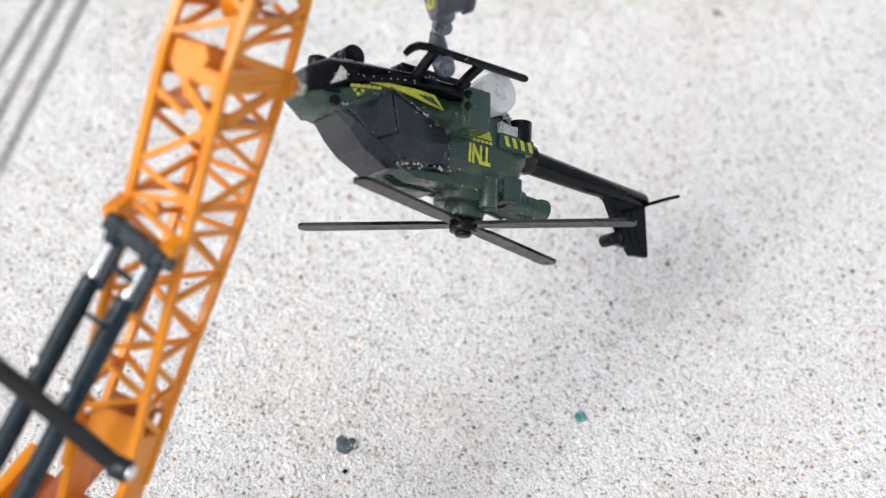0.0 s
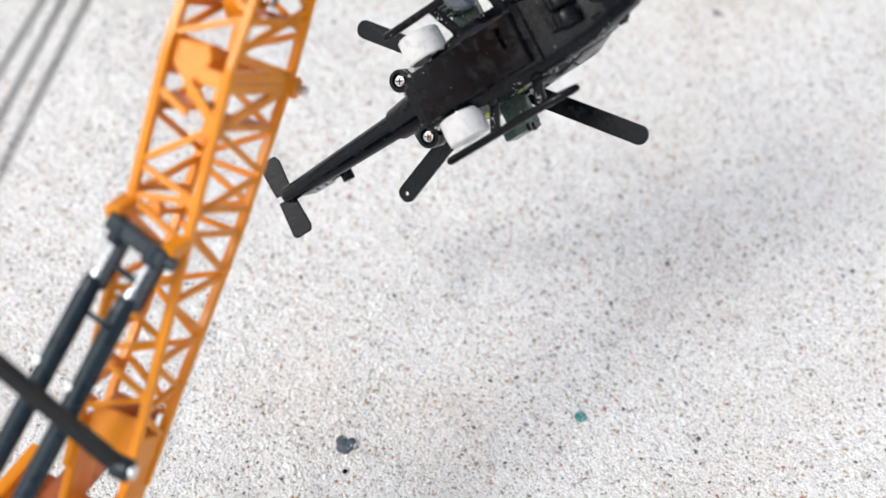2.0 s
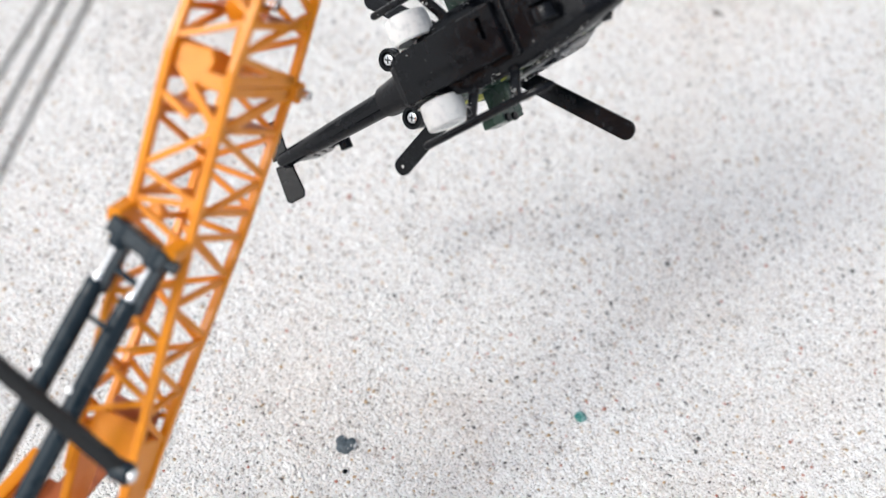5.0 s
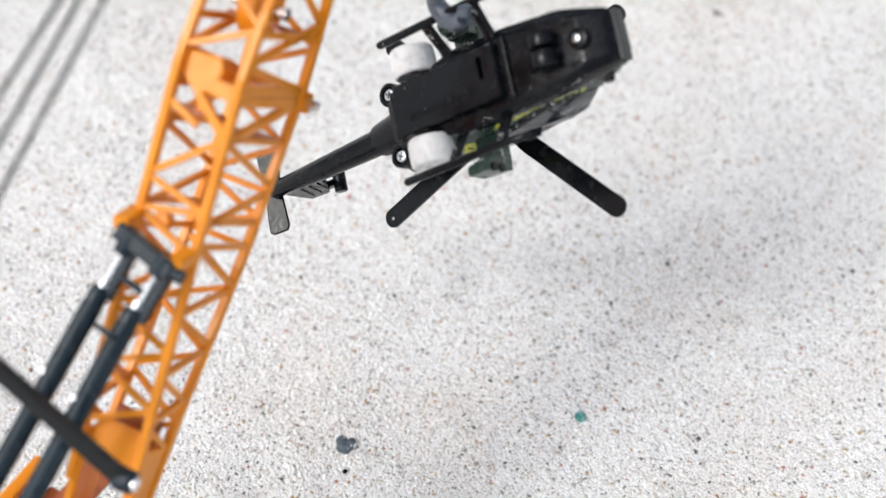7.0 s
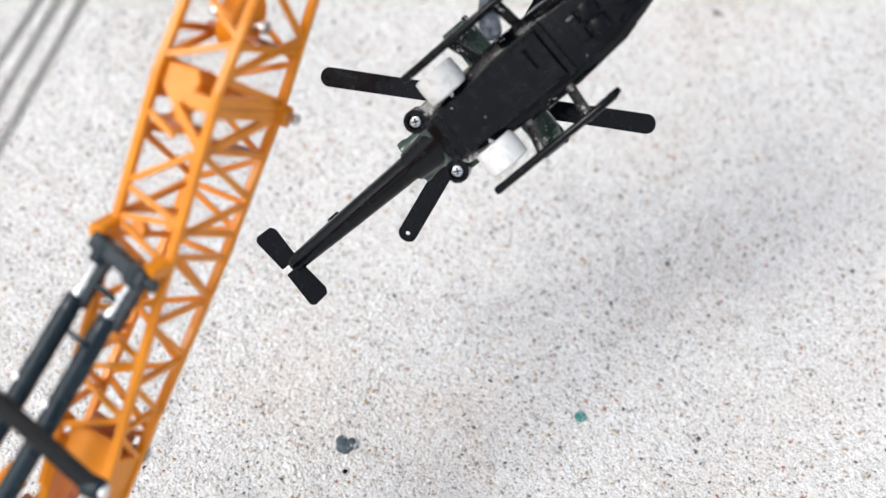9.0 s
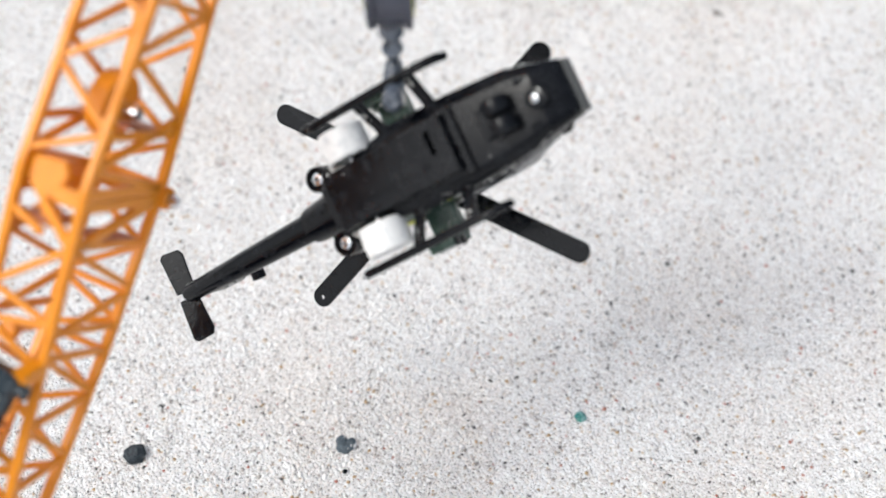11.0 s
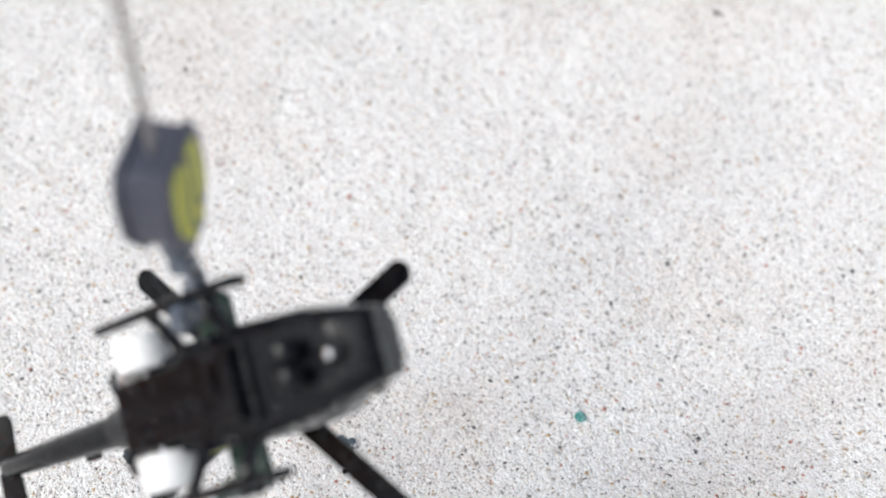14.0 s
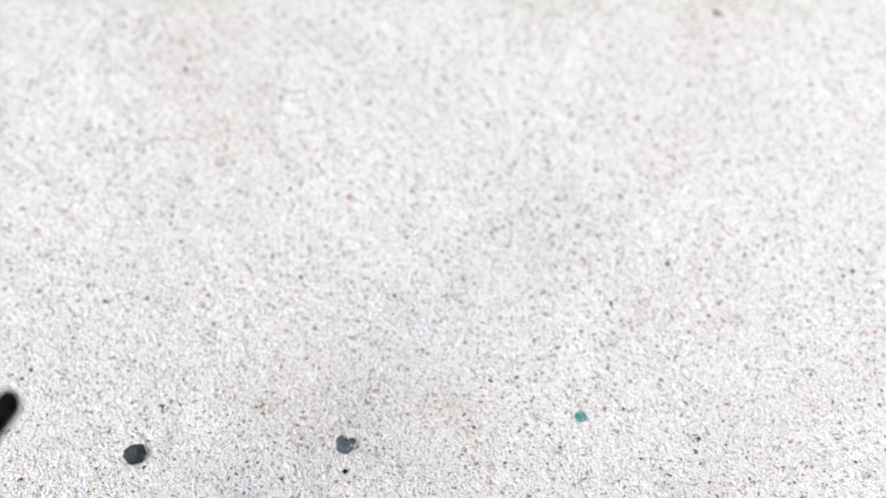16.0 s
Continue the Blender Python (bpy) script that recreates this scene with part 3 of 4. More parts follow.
    for k in range(3):
        x, z = -0.0622 - 0.0035 * k, 0.0300
        bm = bar(B(), (x, 0, z), (x - 0.0048, 0, z + 0.0120), 0.0032, 0.0007, (1, 0, 0))
        part("fin_ridge", bm, BLACK_CLEAN, fin)
    for s in (-1, 1):
        bm = B()
        prism(bm, [(-0.0745, s * 0.0010), (-0.0738, s * 0.0120), (-0.0748, s * 0.0138), (-0.0800, s * 0.0142), (-0.0812, s * 0.0130), (-0.0806, s * 0.0010)], 2, 0.0265, 0.0276, 0.0004)
        pivot = Matrix.Translation((-0.0760, 0, 0.0270))
        bm.transform(pivot @ Matrix.Rotation(radians(-20), 4, "Y") @ pivot.inverted())
        part("stabiliser", bm, BLACK_CLEAN, heli)
    # rotor
    bm = disc(B(), (0.0015, 0, 0.0385), (0, 0, 1), 0.0086, 0.0090, 28, 0.0008)
    disc(bm, (0.0, 0, 0.0448), (0, 0, 1), 0.0062, 0.0050, 28, 0.0006)
    smooth(part("mast_cowl", bm, GREEN, heli))
    bm = disc(B(), (0.0, 0, 0.0495), (0, 0, 1), 0.0044, 0.0040, 24, 0.0006)
    disc(bm, (0.0, 0, 0.0518), (0, 0, 1), 0.0026, 0.0020, 18, 0.0005)
    rotor = smooth(part("rotor_hub", bm, BLACK_CLEAN, heli))
    for deg, hole in ((48.1, False), (160.8, True), (228.1, False), (340.8, False)):
        blade(rotor, deg, hole)
    return heli


def decal(heli, name, s, pts, label, mat=None, lift=0.0):
    """Thin print lying on the hull's flank, which narrows towards the nose."""
    def half(x):
        return float(np.interp(x, [0.018, 0.030, 0.0362, 0.0440, 0.0515, 0.0570], [0.0116, 0.0113, 0.0111, 0.0105, 0.0096, 0.0081]))
    bm = loft(B(), [[(x, s * (half(x) + off + lift), z) for x, z in pts] for off in (-0.0004, 0.0003)])
    return part(name, bm, mat or YELLOW, heli, label)


def chips(parent, path, count, size, seed):
    """Flakes of bare paint scattered along a worn edge."""
    rng = random.Random(seed)
    path = [Vector(p) for p in path]
    bm = B()
    for _ in range(count):
        i = rng.randrange(len(path) - 1)
        c = path[i].lerp(path[i + 1], rng.random()) + Vector([rng.gauss(0, size * 0.9) for _ in range(3)])
        turn = Euler([rng.uniform(0, 6.28) for _ in range(3)]).to_matrix()
        r = size * rng.uniform(0.4, 1.5)
        ring = [turn @ Vector((r * rng.uniform(0.6, 1.6) * math.cos(k * 1.257), r * rng.uniform(0.5, 1.1) * math.sin(k * 1.257), 0)) for k in range(5)]
        tip = turn @ Vector((0, 0, r * 0.5))
        vs = [bm.verts.new(c + p) for p in ring]
        top, low = bm.verts.new(c + tip), bm.verts.new(c - tip)
        for k in range(5):
            bm.faces.new((vs[k], vs[(k + 1) % 5], top))
            bm.faces.new((vs[(k + 1) % 5], vs[k], low))
    ob = part("paint_chips", bm, CHIP, parent, "bare white chips in the paint")
    ob["kind"] = "stuff"
    return ob


def bmesh_bevel(ob, width):
    """Round the edges of a finished part a little."""
    bm = bmesh.new()
    bm.from_mesh(ob.data)
    bmesh.ops.remove_doubles(bm, verts=bm.verts, dist=1e-6)
    es = [e for e in bm.edges if len(e.link_faces) == 2 and e.calc_face_angle(0) > 0.22]
    bmesh.ops.bevel(bm, geom=es, offset=width, segments=2, affect="EDGES", profile=0.5, clamp_overlap=True)
    bm.to_mesh(ob.data)
    bm.free()
    smooth(ob, 32)


def screw(parent, at, radius):
    """A cross-head screw seen from below."""
    bm = B()
    x, y, z = at
    prof = [(radius, 0.0010), (radius, 0.0001), (radius * 0.85, -0.0003), (radius * 0.55, -0.00045)]
    loft(bm, [[(x + r * math.cos(k * math.tau / 20), y + r * math.sin(k * math.tau / 20), z + h) for k in range(20)] for r, h in prof])
    head = smooth(part("screw", bm, CHROME, parent, "bright cross-head screw"))
    for ang in (0.5, 0.5 + math.pi / 2):
        bm = B()
        d = Vector((math.cos(ang), math.sin(ang), 0)) * radius * 0.6
        bar(bm, Vector((x, y, z - 0.00045)) - d, Vector((x, y, z - 0.00045)) + d, radius * 0.22, 0.0002)
        part("screw_slot", bm, BLACK_CLEAN, head)


def blade(parent, deg, hole):
    """A flat rotor blade with a narrow root and a round tip; one has a hole near its end."""
    length, z, t = 0.0540, 0.0489, 0.0011
    w = 0.0031
    ctr = length - w
    prof = [(0.0025, 0.0024), (0.0085, 0.0024), (0.0130, 0.0030), (ctr - w, w)]
    n = 24
    bm = B()

    def at(x, y, h):
        return (x, y, z + h)
    lay = []
    for h in (-t / 2, t / 2):
        right = [bm.verts.new(at(x, -y, h)) for x, y in prof]
        left = [bm.verts.new(at(x, y, h)) for x, y in prof]
        outer = []
        for k in range(n):
            a = math.tau * k / n
            c, s = math.cos(a), math.sin(a)
            if c >= 0:
                p = (ctr + w * c * 0.9, w * s)
            else:
                q = min(w / -c, w / max(abs(s), 1e-6))
                p = (ctr + q * c, q * s)
            outer.append(bm.verts.new(at(*p, h)))
        inner = [bm.verts.new(at(ctr + 0.00075 * math.cos(math.tau * k / n), 0.00075 * math.sin(math.tau * k / n), h)) for k in range(n)]
        for a in range(len(prof) - 1):
            bm.faces.new((right[a], right[a + 1], left[a + 1], left[a]))
        for k in range(n):
            j = (k + 1) % n
            bm.faces.new((inner[k], inner[j], outer[j], outer[k]))
        if not hole:
            bm.faces.new(inner)
        lay.append((right, left, outer, inner))
    (r0, l0, o0, i0), (r1, l1, o1, i1) = lay
    for a in range(len(prof) - 1):
        bm.faces.new((r0[a], r0[a + 1], r1[a + 1], r1[a]))
        bm.faces.new((l0[a], l0[a + 1], l1[a + 1], l1[a]))
    for k in range(n):
        j = (k + 1) % n
        bm.faces.new((o0[k], o0[j], o1[j], o1[k]))
        if hole:
            bm.faces.new((i0[k], i0[j], i1[j], i1[k]))
    bm.transform(Matrix.Rotation(radians(deg), 4, "Z"))
    return part("rotor_blade", bm, BLACK_CLEAN, parent, "black plastic rotor blade with a small hole near the tip" if hole else "")


helicopter = build_helicopter()


# ---- hook block on its cord; origin in the hook's throat ----
def build_hook():
    hook = tagged(new("hook_block"), "dark grey crane hook block with yellow faces on a grey cord", "crane hook")
    # hook in the y-z plane
    pts, rad = [], []
    for k in range(15):
        a = radians(-200 + 17.5 * k)
        pts.append((0, 0.0062 * math.cos(a), 0.0035 + 0.0062 * math.sin(a)))
        rad.append(0.0018 + 0.0014 * math.sin(math.pi * min(1, k / 12)))
    pts += [(0, 0.0030, 0.0110), (0, 0.0, 0.0140), (0, 0.0, 0.0250)]
    rad += [0.0028, 0.0027, 0.0025]
    bm = tube(B(), pts, rad, 12, 1.0)
    smooth(part("hook", bm, HOOKGREY, hook, "glossy blue-grey plastic hook"), 60)
    bm = disc(B(), (0, 0, 0.0215), (0, 0, 1), 0.0032, 0.0050, 20, 0.0006)
    smooth(part("swivel", bm, HOOKGREY, hook))
    out = [(-0.0042, 0.0240), (0.0042, 0.0240), (0.0095, 0.0322), (0.0104, 0.0365), (0.0104, 0.0450), (0.0080, 0.0512), (-0.0080, 0.0512), (-0.0104, 0.0450), (-0.0104, 0.0365), (-0.0095, 0.0322)]
    for s in (-1, 1):
        bm = prism(B(), out, 0, s * 0.0036, s * 0.0056, 0.0006)
        cheek = part("cheek_plate", bm, BLOCKGREY, hook, "dark grey cheek plate")
        inner = [(y * 0.74, 0.0400 + (z - 0.0400) * 0.78) for y, z in out]
        bm = prism(B(), inner, 0, s * 0.0055, s * 0.0059, 0)
        part("yellow_panel", bm, YELLOW, cheek, "yellow printed panel")
        for k in (-1, 0, 1):
            c = Vector((s * 0.0060, 0.0036 * k, 0.0395))
            bm = bar(B(), c + Vector((0, -0.0012, -0.0072)), c + Vector((0, 0.0012, 0.0072)), 0.0009, 0.0003, (1, 0, 0))
            part("panel_bar", bm, BLOCKGREY, cheek, "dark bar printed on the yellow panel")
        bm = disc(B(), (s * 0.0060, 0.0030, 0.0335), (1, 0, 0), 0.0009, 0.0012, 16, 0.0002)
        part("rivet", bm, BLOCKGREY, cheek)
    bm = prism(B(), [(y * 0.93, 0.0385 + (z - 0.0385) * 0.93) for y, z in out], 0, -0.0037, 0.0037, 0.0004)
    part("block_core", bm, BLOCKGREY, hook)
    for z in (0.0290, 0.0480):
        bm = disc(B(), (0, 0.0, z), (1, 0, 0), 0.0014, 0.0124, 14, 0.0003)
        smooth(part("axle", bm, BLOCKGREY, hook))
    for y in (-0.0012, 0.0012):
        bm = tube(B(), [(0, y, 0.049), (0, y, 0.120), (0, y, 0.190)], 0.00045, 8)
        part("cord", bm, HOIST, hook, "thin pale grey hoisting cord")
    return hook


hook_block = build_hook()

# ---- toy crawler crane; the boom's own axes lie in BOOM ----
BOOM = Matrix(((0.9042, 0.3059, -0.2982, 0), (-0.4270, 0.6641, -0.6137, 0), (0.0103, 0.6822, 0.7311, 0), (0, 0, 0, 1))) @ Matrix.Scale(1.04, 4)
FOOT = Vector((-0.0909, 0.1890, 0.0428))
HALF_W, JOINT = 0.00865, 0.1129


def half_depth(s):
    """Half the boom's depth at s metres along it: it swells up to the joint and narrows again beyond."""
    grown = 0.00443 + (0.01689 - 0.00443) * min(max(s, 0.0) / JOINT, 1.0)
    return grown * (1 - 5.0 * max(0.0, s - JOINT)) if s < 0.16 else grown * 0.77


def build_crane():
    crane = tagged(new("toy_crane"), "orange toy lattice-boom crawler crane with dark grey backstop rams", "toy crane")

    def add(name, bm, mat, label="", parent=None):
        bm.transform(BOOM)
        return part(name, bm, mat, parent or crane, label)

    def P(a, b, s):
        sag = 0.0024 * max(0.0, 1 - abs(s - 0.070) / 0.042) if b < 0 else 0.0
        return Vector((a * HALF_W, s, b * (half_depth(s) + sag)))

    c = 0.0024
    for a in (-1, 1):
        for b in (-1, 1):
            bm = B()
            stops = [0.004, 0.028, 0.050, 0.072, 0.092, JOINT, 0.16, 0.290]
            loft(bm, [[P(a, b, s) + Vector((x * c / 2, 0, z * c / 2)) for x, z in ((-1, -0.7), (-0.7, -1), (0.7, -1), (1, -0.7), (1, 0.7), (0.7, 1), (-0.7, 1), (-1, 0.7))] for s in stops])
            add("chord", bm, ORANGE, "orange plastic corner chord")

    def side_bar(a, b0, s0, b1, s1, wide=0.0016, name="lacing_bar"):
        add(name, bar(B(), P(a, b0, s0), P(a, b1, s1), wide, 0.0015, (1, 0, 0)), ORANGE)

    def face_bar(b, a0, s0, a1, s1, wide=0.0016, name="lacing_bar"):
        add(name, bar(B(), P(a0, b, s0), P(a1, b, s1), wide, 0.0014, (0, 0, 1)), ORANGE)

    # tall sides: long struts falling towards the heel, short ones back, cross bars where the sections meet
    for a in (-1, 1):
        for s0, s1 in ((0.0243, 0.0170), (0.0253, 0.0313), (0.0378, 0.0300), (0.0383, 0.0443), (0.0538, 0.0455), (0.0545, 0.0604),
                       (0.0718, 0.0615), (0.0718, 0.0721), (0.0781, 0.0786), (0.0765, 0.0868), (0.0980, 0.0888), (0.0988, 0.1002)):
            side_bar(a, 1, s0, -1, s1)
        side_bar(a, 1, 0.0975, -1, 0.1112, 0.0026, "joint_strut")
        for s0, s1 in ((0.1165, 0.1140), (0.1165, 0.1315), (0.1245, 0.1280)):
            side_bar(a, 1, s0, -1, s1, 0.0018)
        far = [0.1315, 0.144, 0.157, 0.170, 0.185, 0.200, 0.215, 0.230, 0.245, 0.260, 0.275, 0.289]
        for i, (s0, s1) in enumerate(zip(far, far[1:])):
            side_bar(a, -1 if i % 2 == 0 else 1, s0, 1 if i % 2 == 0 else -1, s1)
            if i % 3 == 1:
                side_bar(a, -1, s1, 1, s1)
    # broad upper face
    for s0, s1 in ((0.0205, 0.0290), (0.0355, 0.0290), (0.0360, 0.0440), (0.0510, 0.0445), (0.0520, 0.0600), (0.0757, 0.0690), (0.0764, 0.0800),
                   (0.0843, 0.0800), (0.0850, 0.0985), (0.1168, 0.1252), (0.1380, 0.1260)):
        face_bar(1, -1, s0, 1, s1)
    face_bar(1, -0.15, 0.1068, 1, 0.0985, 0.0024, "joint_strut")
    face_bar(1, -1, 0.1035, 0.05, 0.0995, 0.0018, "joint_strut")
    # under face, seen through the upper one
    for s0, s1 in ((0.0160, 0.0240), (0.0330, 0.0245), (0.0340, 0.0430), (0.0520, 0.0435), (0.0530, 0.0610), (0.0700, 0.0615), (0.0720, 0.0720),
                   (0.0730, 0.0800), (0.0860, 0.0800), (0.0870, 0.0870), (0.0875, 0.0990), (0.1080, 0.0995), (0.1160, 0.1250), (0.1350, 0.1255)):
        face_bar(-1, -1, s0, 1, s1)
    far = [0.138, 0.151, 0.164, 0.177, 0.190, 0.203, 0.216, 0.229, 0.242, 0.255, 0.268, 0.281]
    for b in (-1, 1):
        for i, (s0, s1) in enumerate(zip(far, far[1:])):
            face_bar(b, -1 if i % 2 == 0 else 1, s0, 1 if i % 2 == 0 else -1, s1)
    # joint frames with their bright pin
    for s0, s1 in ((0.1108, 0.1140), (0.1080, 0.1110)):
        for a in (-1, 1):
            side_bar(a, 1, s0, -1, s1, 0.0027, "joint_frame")
        face_bar(-1, -1, s1, 1, s1, 0.0026, "joint_frame")
    face_bar(1, 0.2, 0.1094, 1, 0.1094, 0.0040, "joint_frame")
    pin_z = -half_depth(JOINT) * 1.12
    bm = disc(B(), (0.0005, 0.1116, pin_z), (1, 0, 0), 0.0014, 0.0262, 16, 0.0003)
    add("joint_pin", bm, CHROME, "bright steel joint pin")
    for a in (-1, 1):
        bm = disc(B(), (a * 0.0095, 0.1116, pin_z), (1, 0, 0), 0.0029, 0.0026, 18, 0.0004)
        add("pin_lug", bm, ORANGE)
    # thin shelves inside the boom
    for x0, x1, z0, z1, s0, s1 in ((-0.0074, 0.0010, 0.0020, 0.0150, 0.1016, 0.1030), (0.0000, 0.0076, -0.0140, 0.0040, 0.0996, 0.1008), (-0.0070, 0.0076, -0.0110, 0.0050, 0.1268, 0.1282)):
        bm = B()
        box(bm, (x0, s0, z0), (x1, s1, z1), 0.0003)
        add("inner_shelf", bm, RUST_AND_SHADE, "thin red-brown shelf inside the boom")
    # winch housing with a tapering underside, small pulley and sheave near the joint
    bm = prism(B(), [(-0.0080, 0.1160), (0.0012, 0.1168), (0.0030, 0.1135), (0.0014, 0.1080), (-0.0024, 0.1060), (-0.0062, 0.1095), (-0.0080, 0.1110)], 2, 0.0085, 0.0158, 0.0006)
    add("winch_housing", bm, ORANGE, "orange winch housing")
    bm = disc(B(), (-0.0012, 0.1030, 0.0110), (1, 0, 0), 0.0026, 0.0030, 18, 0.0004)
    smooth(add("pulley", bm, ORANGE))
    bm = disc(B(), (-0.0030, 0.0745, 0.0105), (0, 0, 1), 0.0024, 0.0030, 18, 0.0004)
    smooth(add("pulley", bm, ORANGE))
    bm = disc(B(), (0.0, 0.131, 0.002), (1, 0, 0), 0.0080, 0.0050, 26, 0.0006)
    add("sheave", bm, ORANGE)
    bm = disc(B(), (0.0, 0.131, 0.002), (1, 0, 0), 0.0016, 0.0150, 14)
    add("sheave_axle", bm, CHROME)
    # solid heel plates
    for a in (-1, 1):
        bm = B()
        prism(bm, [(-0.020, -0.0052), (0.004, -0.0056), (0.018, -0.0070), (0.018, 0.0050), (0.012, 0.0060), (-0.020, 0.0030)], 0, a * 0.0092, a * 0.0066, 0.0006)
        add("heel_plate", bm, ORANGE, "solid orange heel plate")
    # lower web: red-brown paints in its shade, the upper web stays orange
    bm = B()
    box(bm, (-0.0066, 0.008, -0.0050), (0.0066, 0.024, -0.0035), 0.0004)
    add("heel_web", bm, RUST_AND_SHADE, "web plate with its shade painted in as red-brown")
    bm = B()
    box(bm, (-0.0066, 0.010, 0.0030), (0.0066, 0.022, 0.0046), 0.0004)
    add("heel_web", bm, ORANGE)
    # backstop rams: cross head, bright rods, dark cylinders
    left, right = Vector((-0.0091, 0.0700, 0.0185)), Vector((0.0076, 0.0652, 0.0185))
    bm = bar(B(), left, right, 0.0044, 0.0040)
    add("ram_crosshead", bm, SLATE, "dark slate crosshead")
    bm = tube(B(), [right, Vector((0.0104, 0.0648, 0.0185))], [0.0016, 0.0018], 12)
    add("crosshead_pin", bm, SLATE)
    for x, s0 in ((-0.0044, 0.0665), (0.0062, 0.0645)):
        bm = bar(B(), (x, s0, 0.0175), (x - 0.0030, s0 - 0.0135, 0.0175), 0.0026, 0.0030)
        add("yoke_arm", bm, SLATE)
    for q in (left, right):
        bm = bar(B(), q + Vector((0, 0.0045, -0.006)), q + Vector((0, 0.0015, 0.0005)), 0.0040, 0.0036)
        add("crosshead_lug", bm, ORANGE)
    ram(add, (-0.0060, 0.0671, 0.0185), (-0.0090, 0.0544, 0.0185), (-0.0180, 0.0042, 0.0232), (-0.0140, 0.0321, 0.0203))
    ram(add, (0.0043, 0.0654, 0.0185), (0.0011, 0.0526, 0.0185), (-0.0079, -0.0014, 0.0233), (-0.0039, 0.0290, 0.0203))
    for p, q in (((-0.0100, 0.0448, 0.0133), (0.0001, 0.0462, 0.0225)), ((-0.0051, 0.0596, 0.0185), (0.0021, 0.0579, 0.0185))):
        bm = tube(B(), [p, q], 0.0009, 10)
        add("ram_tie", bm, SLATE)
    # long dark link from the heel pin
    pin = Vector((0.0137, 0.0156, 0.0220))
    bm = bar(B(), pin, (-0.0124, 0.0415, 0.0580), 0.0042, 0.0030)
    add("stay_link", bm, LINK, "long matt black stay link")
    bm = disc(B(), pin + Vector((0.0005, 0, 0)), (1, 0, 0), 0.0030, 0.0050, 18, 0.0005)
    add("stay_eye", bm, SLATE)
    bm = disc(B(), pin + Vector((0.0034, 0, 0)), (1, 0, 0), 0.0019, 0.0012, 16, 0.0004)
    add("stay_pin", bm, CHROME, "bright steel pin head")
    # pendant cords running back from the boom's head
    for p, q in (((-0.0139, 0.1162, 0.0637), (-0.0163, 0.1033, 0.0661)), ((-0.0102, 0.1175, 0.0624), (-0.0132, 0.0943, 0.0665)), ((-0.0056, 0.1190, 0.0609), (-0.0095, 0.0837, 0.0669))):
        p, q = Vector(p), Vector(q)
        bm = tube(B(), [(0.3 * p.x, 0.283, 0.014), p, q, q + (q - p) * 1.2], 0.00058, 8)
        add("pendant_cord", bm, CORD, "grey pendant cord")
    # head sheave frame
    bm = B()
    box(bm, (-0.0095, 0.282, -0.0140), (0.0095, 0.292, 0.0140), 0.0010)
    add("boom_head", bm, ORANGE)
    # turntable and crawlers below the heel, in upright axes
    hd = Vector((0.4976, 0.8674, 0))
    sd = Vector((0.8674, -0.4976, 0))

    def up(a, b, z):
        return sd * a + hd * b + Vector((0, 0, z))

    def slab(name, a0, a1, b0, b1, z0, z1, mat, label=""):
        bm = B()
        loft(bm, [[up(a0, b0, z), up(a1, b0, z), up(a1, b1, z), up(a0, b1, z)] for z in (z0, z1)])
        o = part(name, bm, mat, crane, label)
        bmesh_bevel(o, 0.0010)
        return o
    zg = -0.0428 - 0.058
    slab("turntable", -0.024, 0.004, -0.066, 0.002, -0.024, -0.015, RUST_AND_SHADE, "red-brown turntable deck")
    slab("deck_panel", -0.020, -0.010, -0.054, 0.012, -0.0148, -0.0135, RUST_AND_SHADE, "red-brown deck panel")
    for a in (-0.0285, 0.0015):
        slab("deck_rail", a, a + 0.004, -0.066, 0.004, -0.0148, -0.005, ORANGE)
    for a in (-0.058, 0.022):
        bm = B()
        ring = []
        for k in range(24):
            t = math.tau * k / 24
            c2, s2 = math.cos(t), math.sin(t)
            ring.append((c2 * 0.009 + (0.036 if c2 > 0 else -0.036) - 0.060, zg + 0.0095 + 0.0095 * s2))
        loft(bm, [[up(x, q, z) for q, z in ring] for x in (a, a + 0.014)])
        track = part("crawler_track", bm, BLACK_CLEAN, crane, "black rubber crawler track")
        smooth(track, 40)
    slab("undercarriage", -0.045, 0.023, -0.075, -0.035, zg + 0.006, -0.0238, SLATE)
    crane.location = FOOT
    return crane


def ram(add, top, neck, foot, port):
    """A hydraulic ram: bright rod, end collar and a dark cylinder."""
    top, neck, foot = Vector(top), Vector(neck), Vector(foot)
    d = (foot - neck).normalized()
    bm = tube(B(), [top, neck + d * 0.004], 0.0008, 14)
    smooth(add("ram_rod", bm, CHROME, "bright chromed ram rod"))
    bm = tube(B(), [top + (neck - top) * -0.25, top + (neck - top) * 0.18], 0.0024, 14)
    smooth(add("rod_clevis", bm, SLATE))
    bm = tube(B(), [neck - d * 0.0012, neck, neck + d * 0.0035, neck + d * 0.0037, foot, foot + d * 0.02], [0.0020, 0.0025, 0.0025, 0.0027, 0.0027, 0.0027], 18)
    smooth(add("ram_cylinder", bm, SLATE, "dark slate ram cylinder"))
    bm = tube(B(), [neck - d * 0.0030, neck - d * 0.0010], [0.0013, 0.0016], 14)
    smooth(add("rod_gland", bm, CHROME, "bright gland ring"))
    bm = disc(B(), Vector(port) + Vector((-0.001, 0, 0.0022)), (0, 0, 1), 0.0009, 0.0014, 10)
    add("port_screw", bm, CHROME)


crane = build_crane()
build_grains()


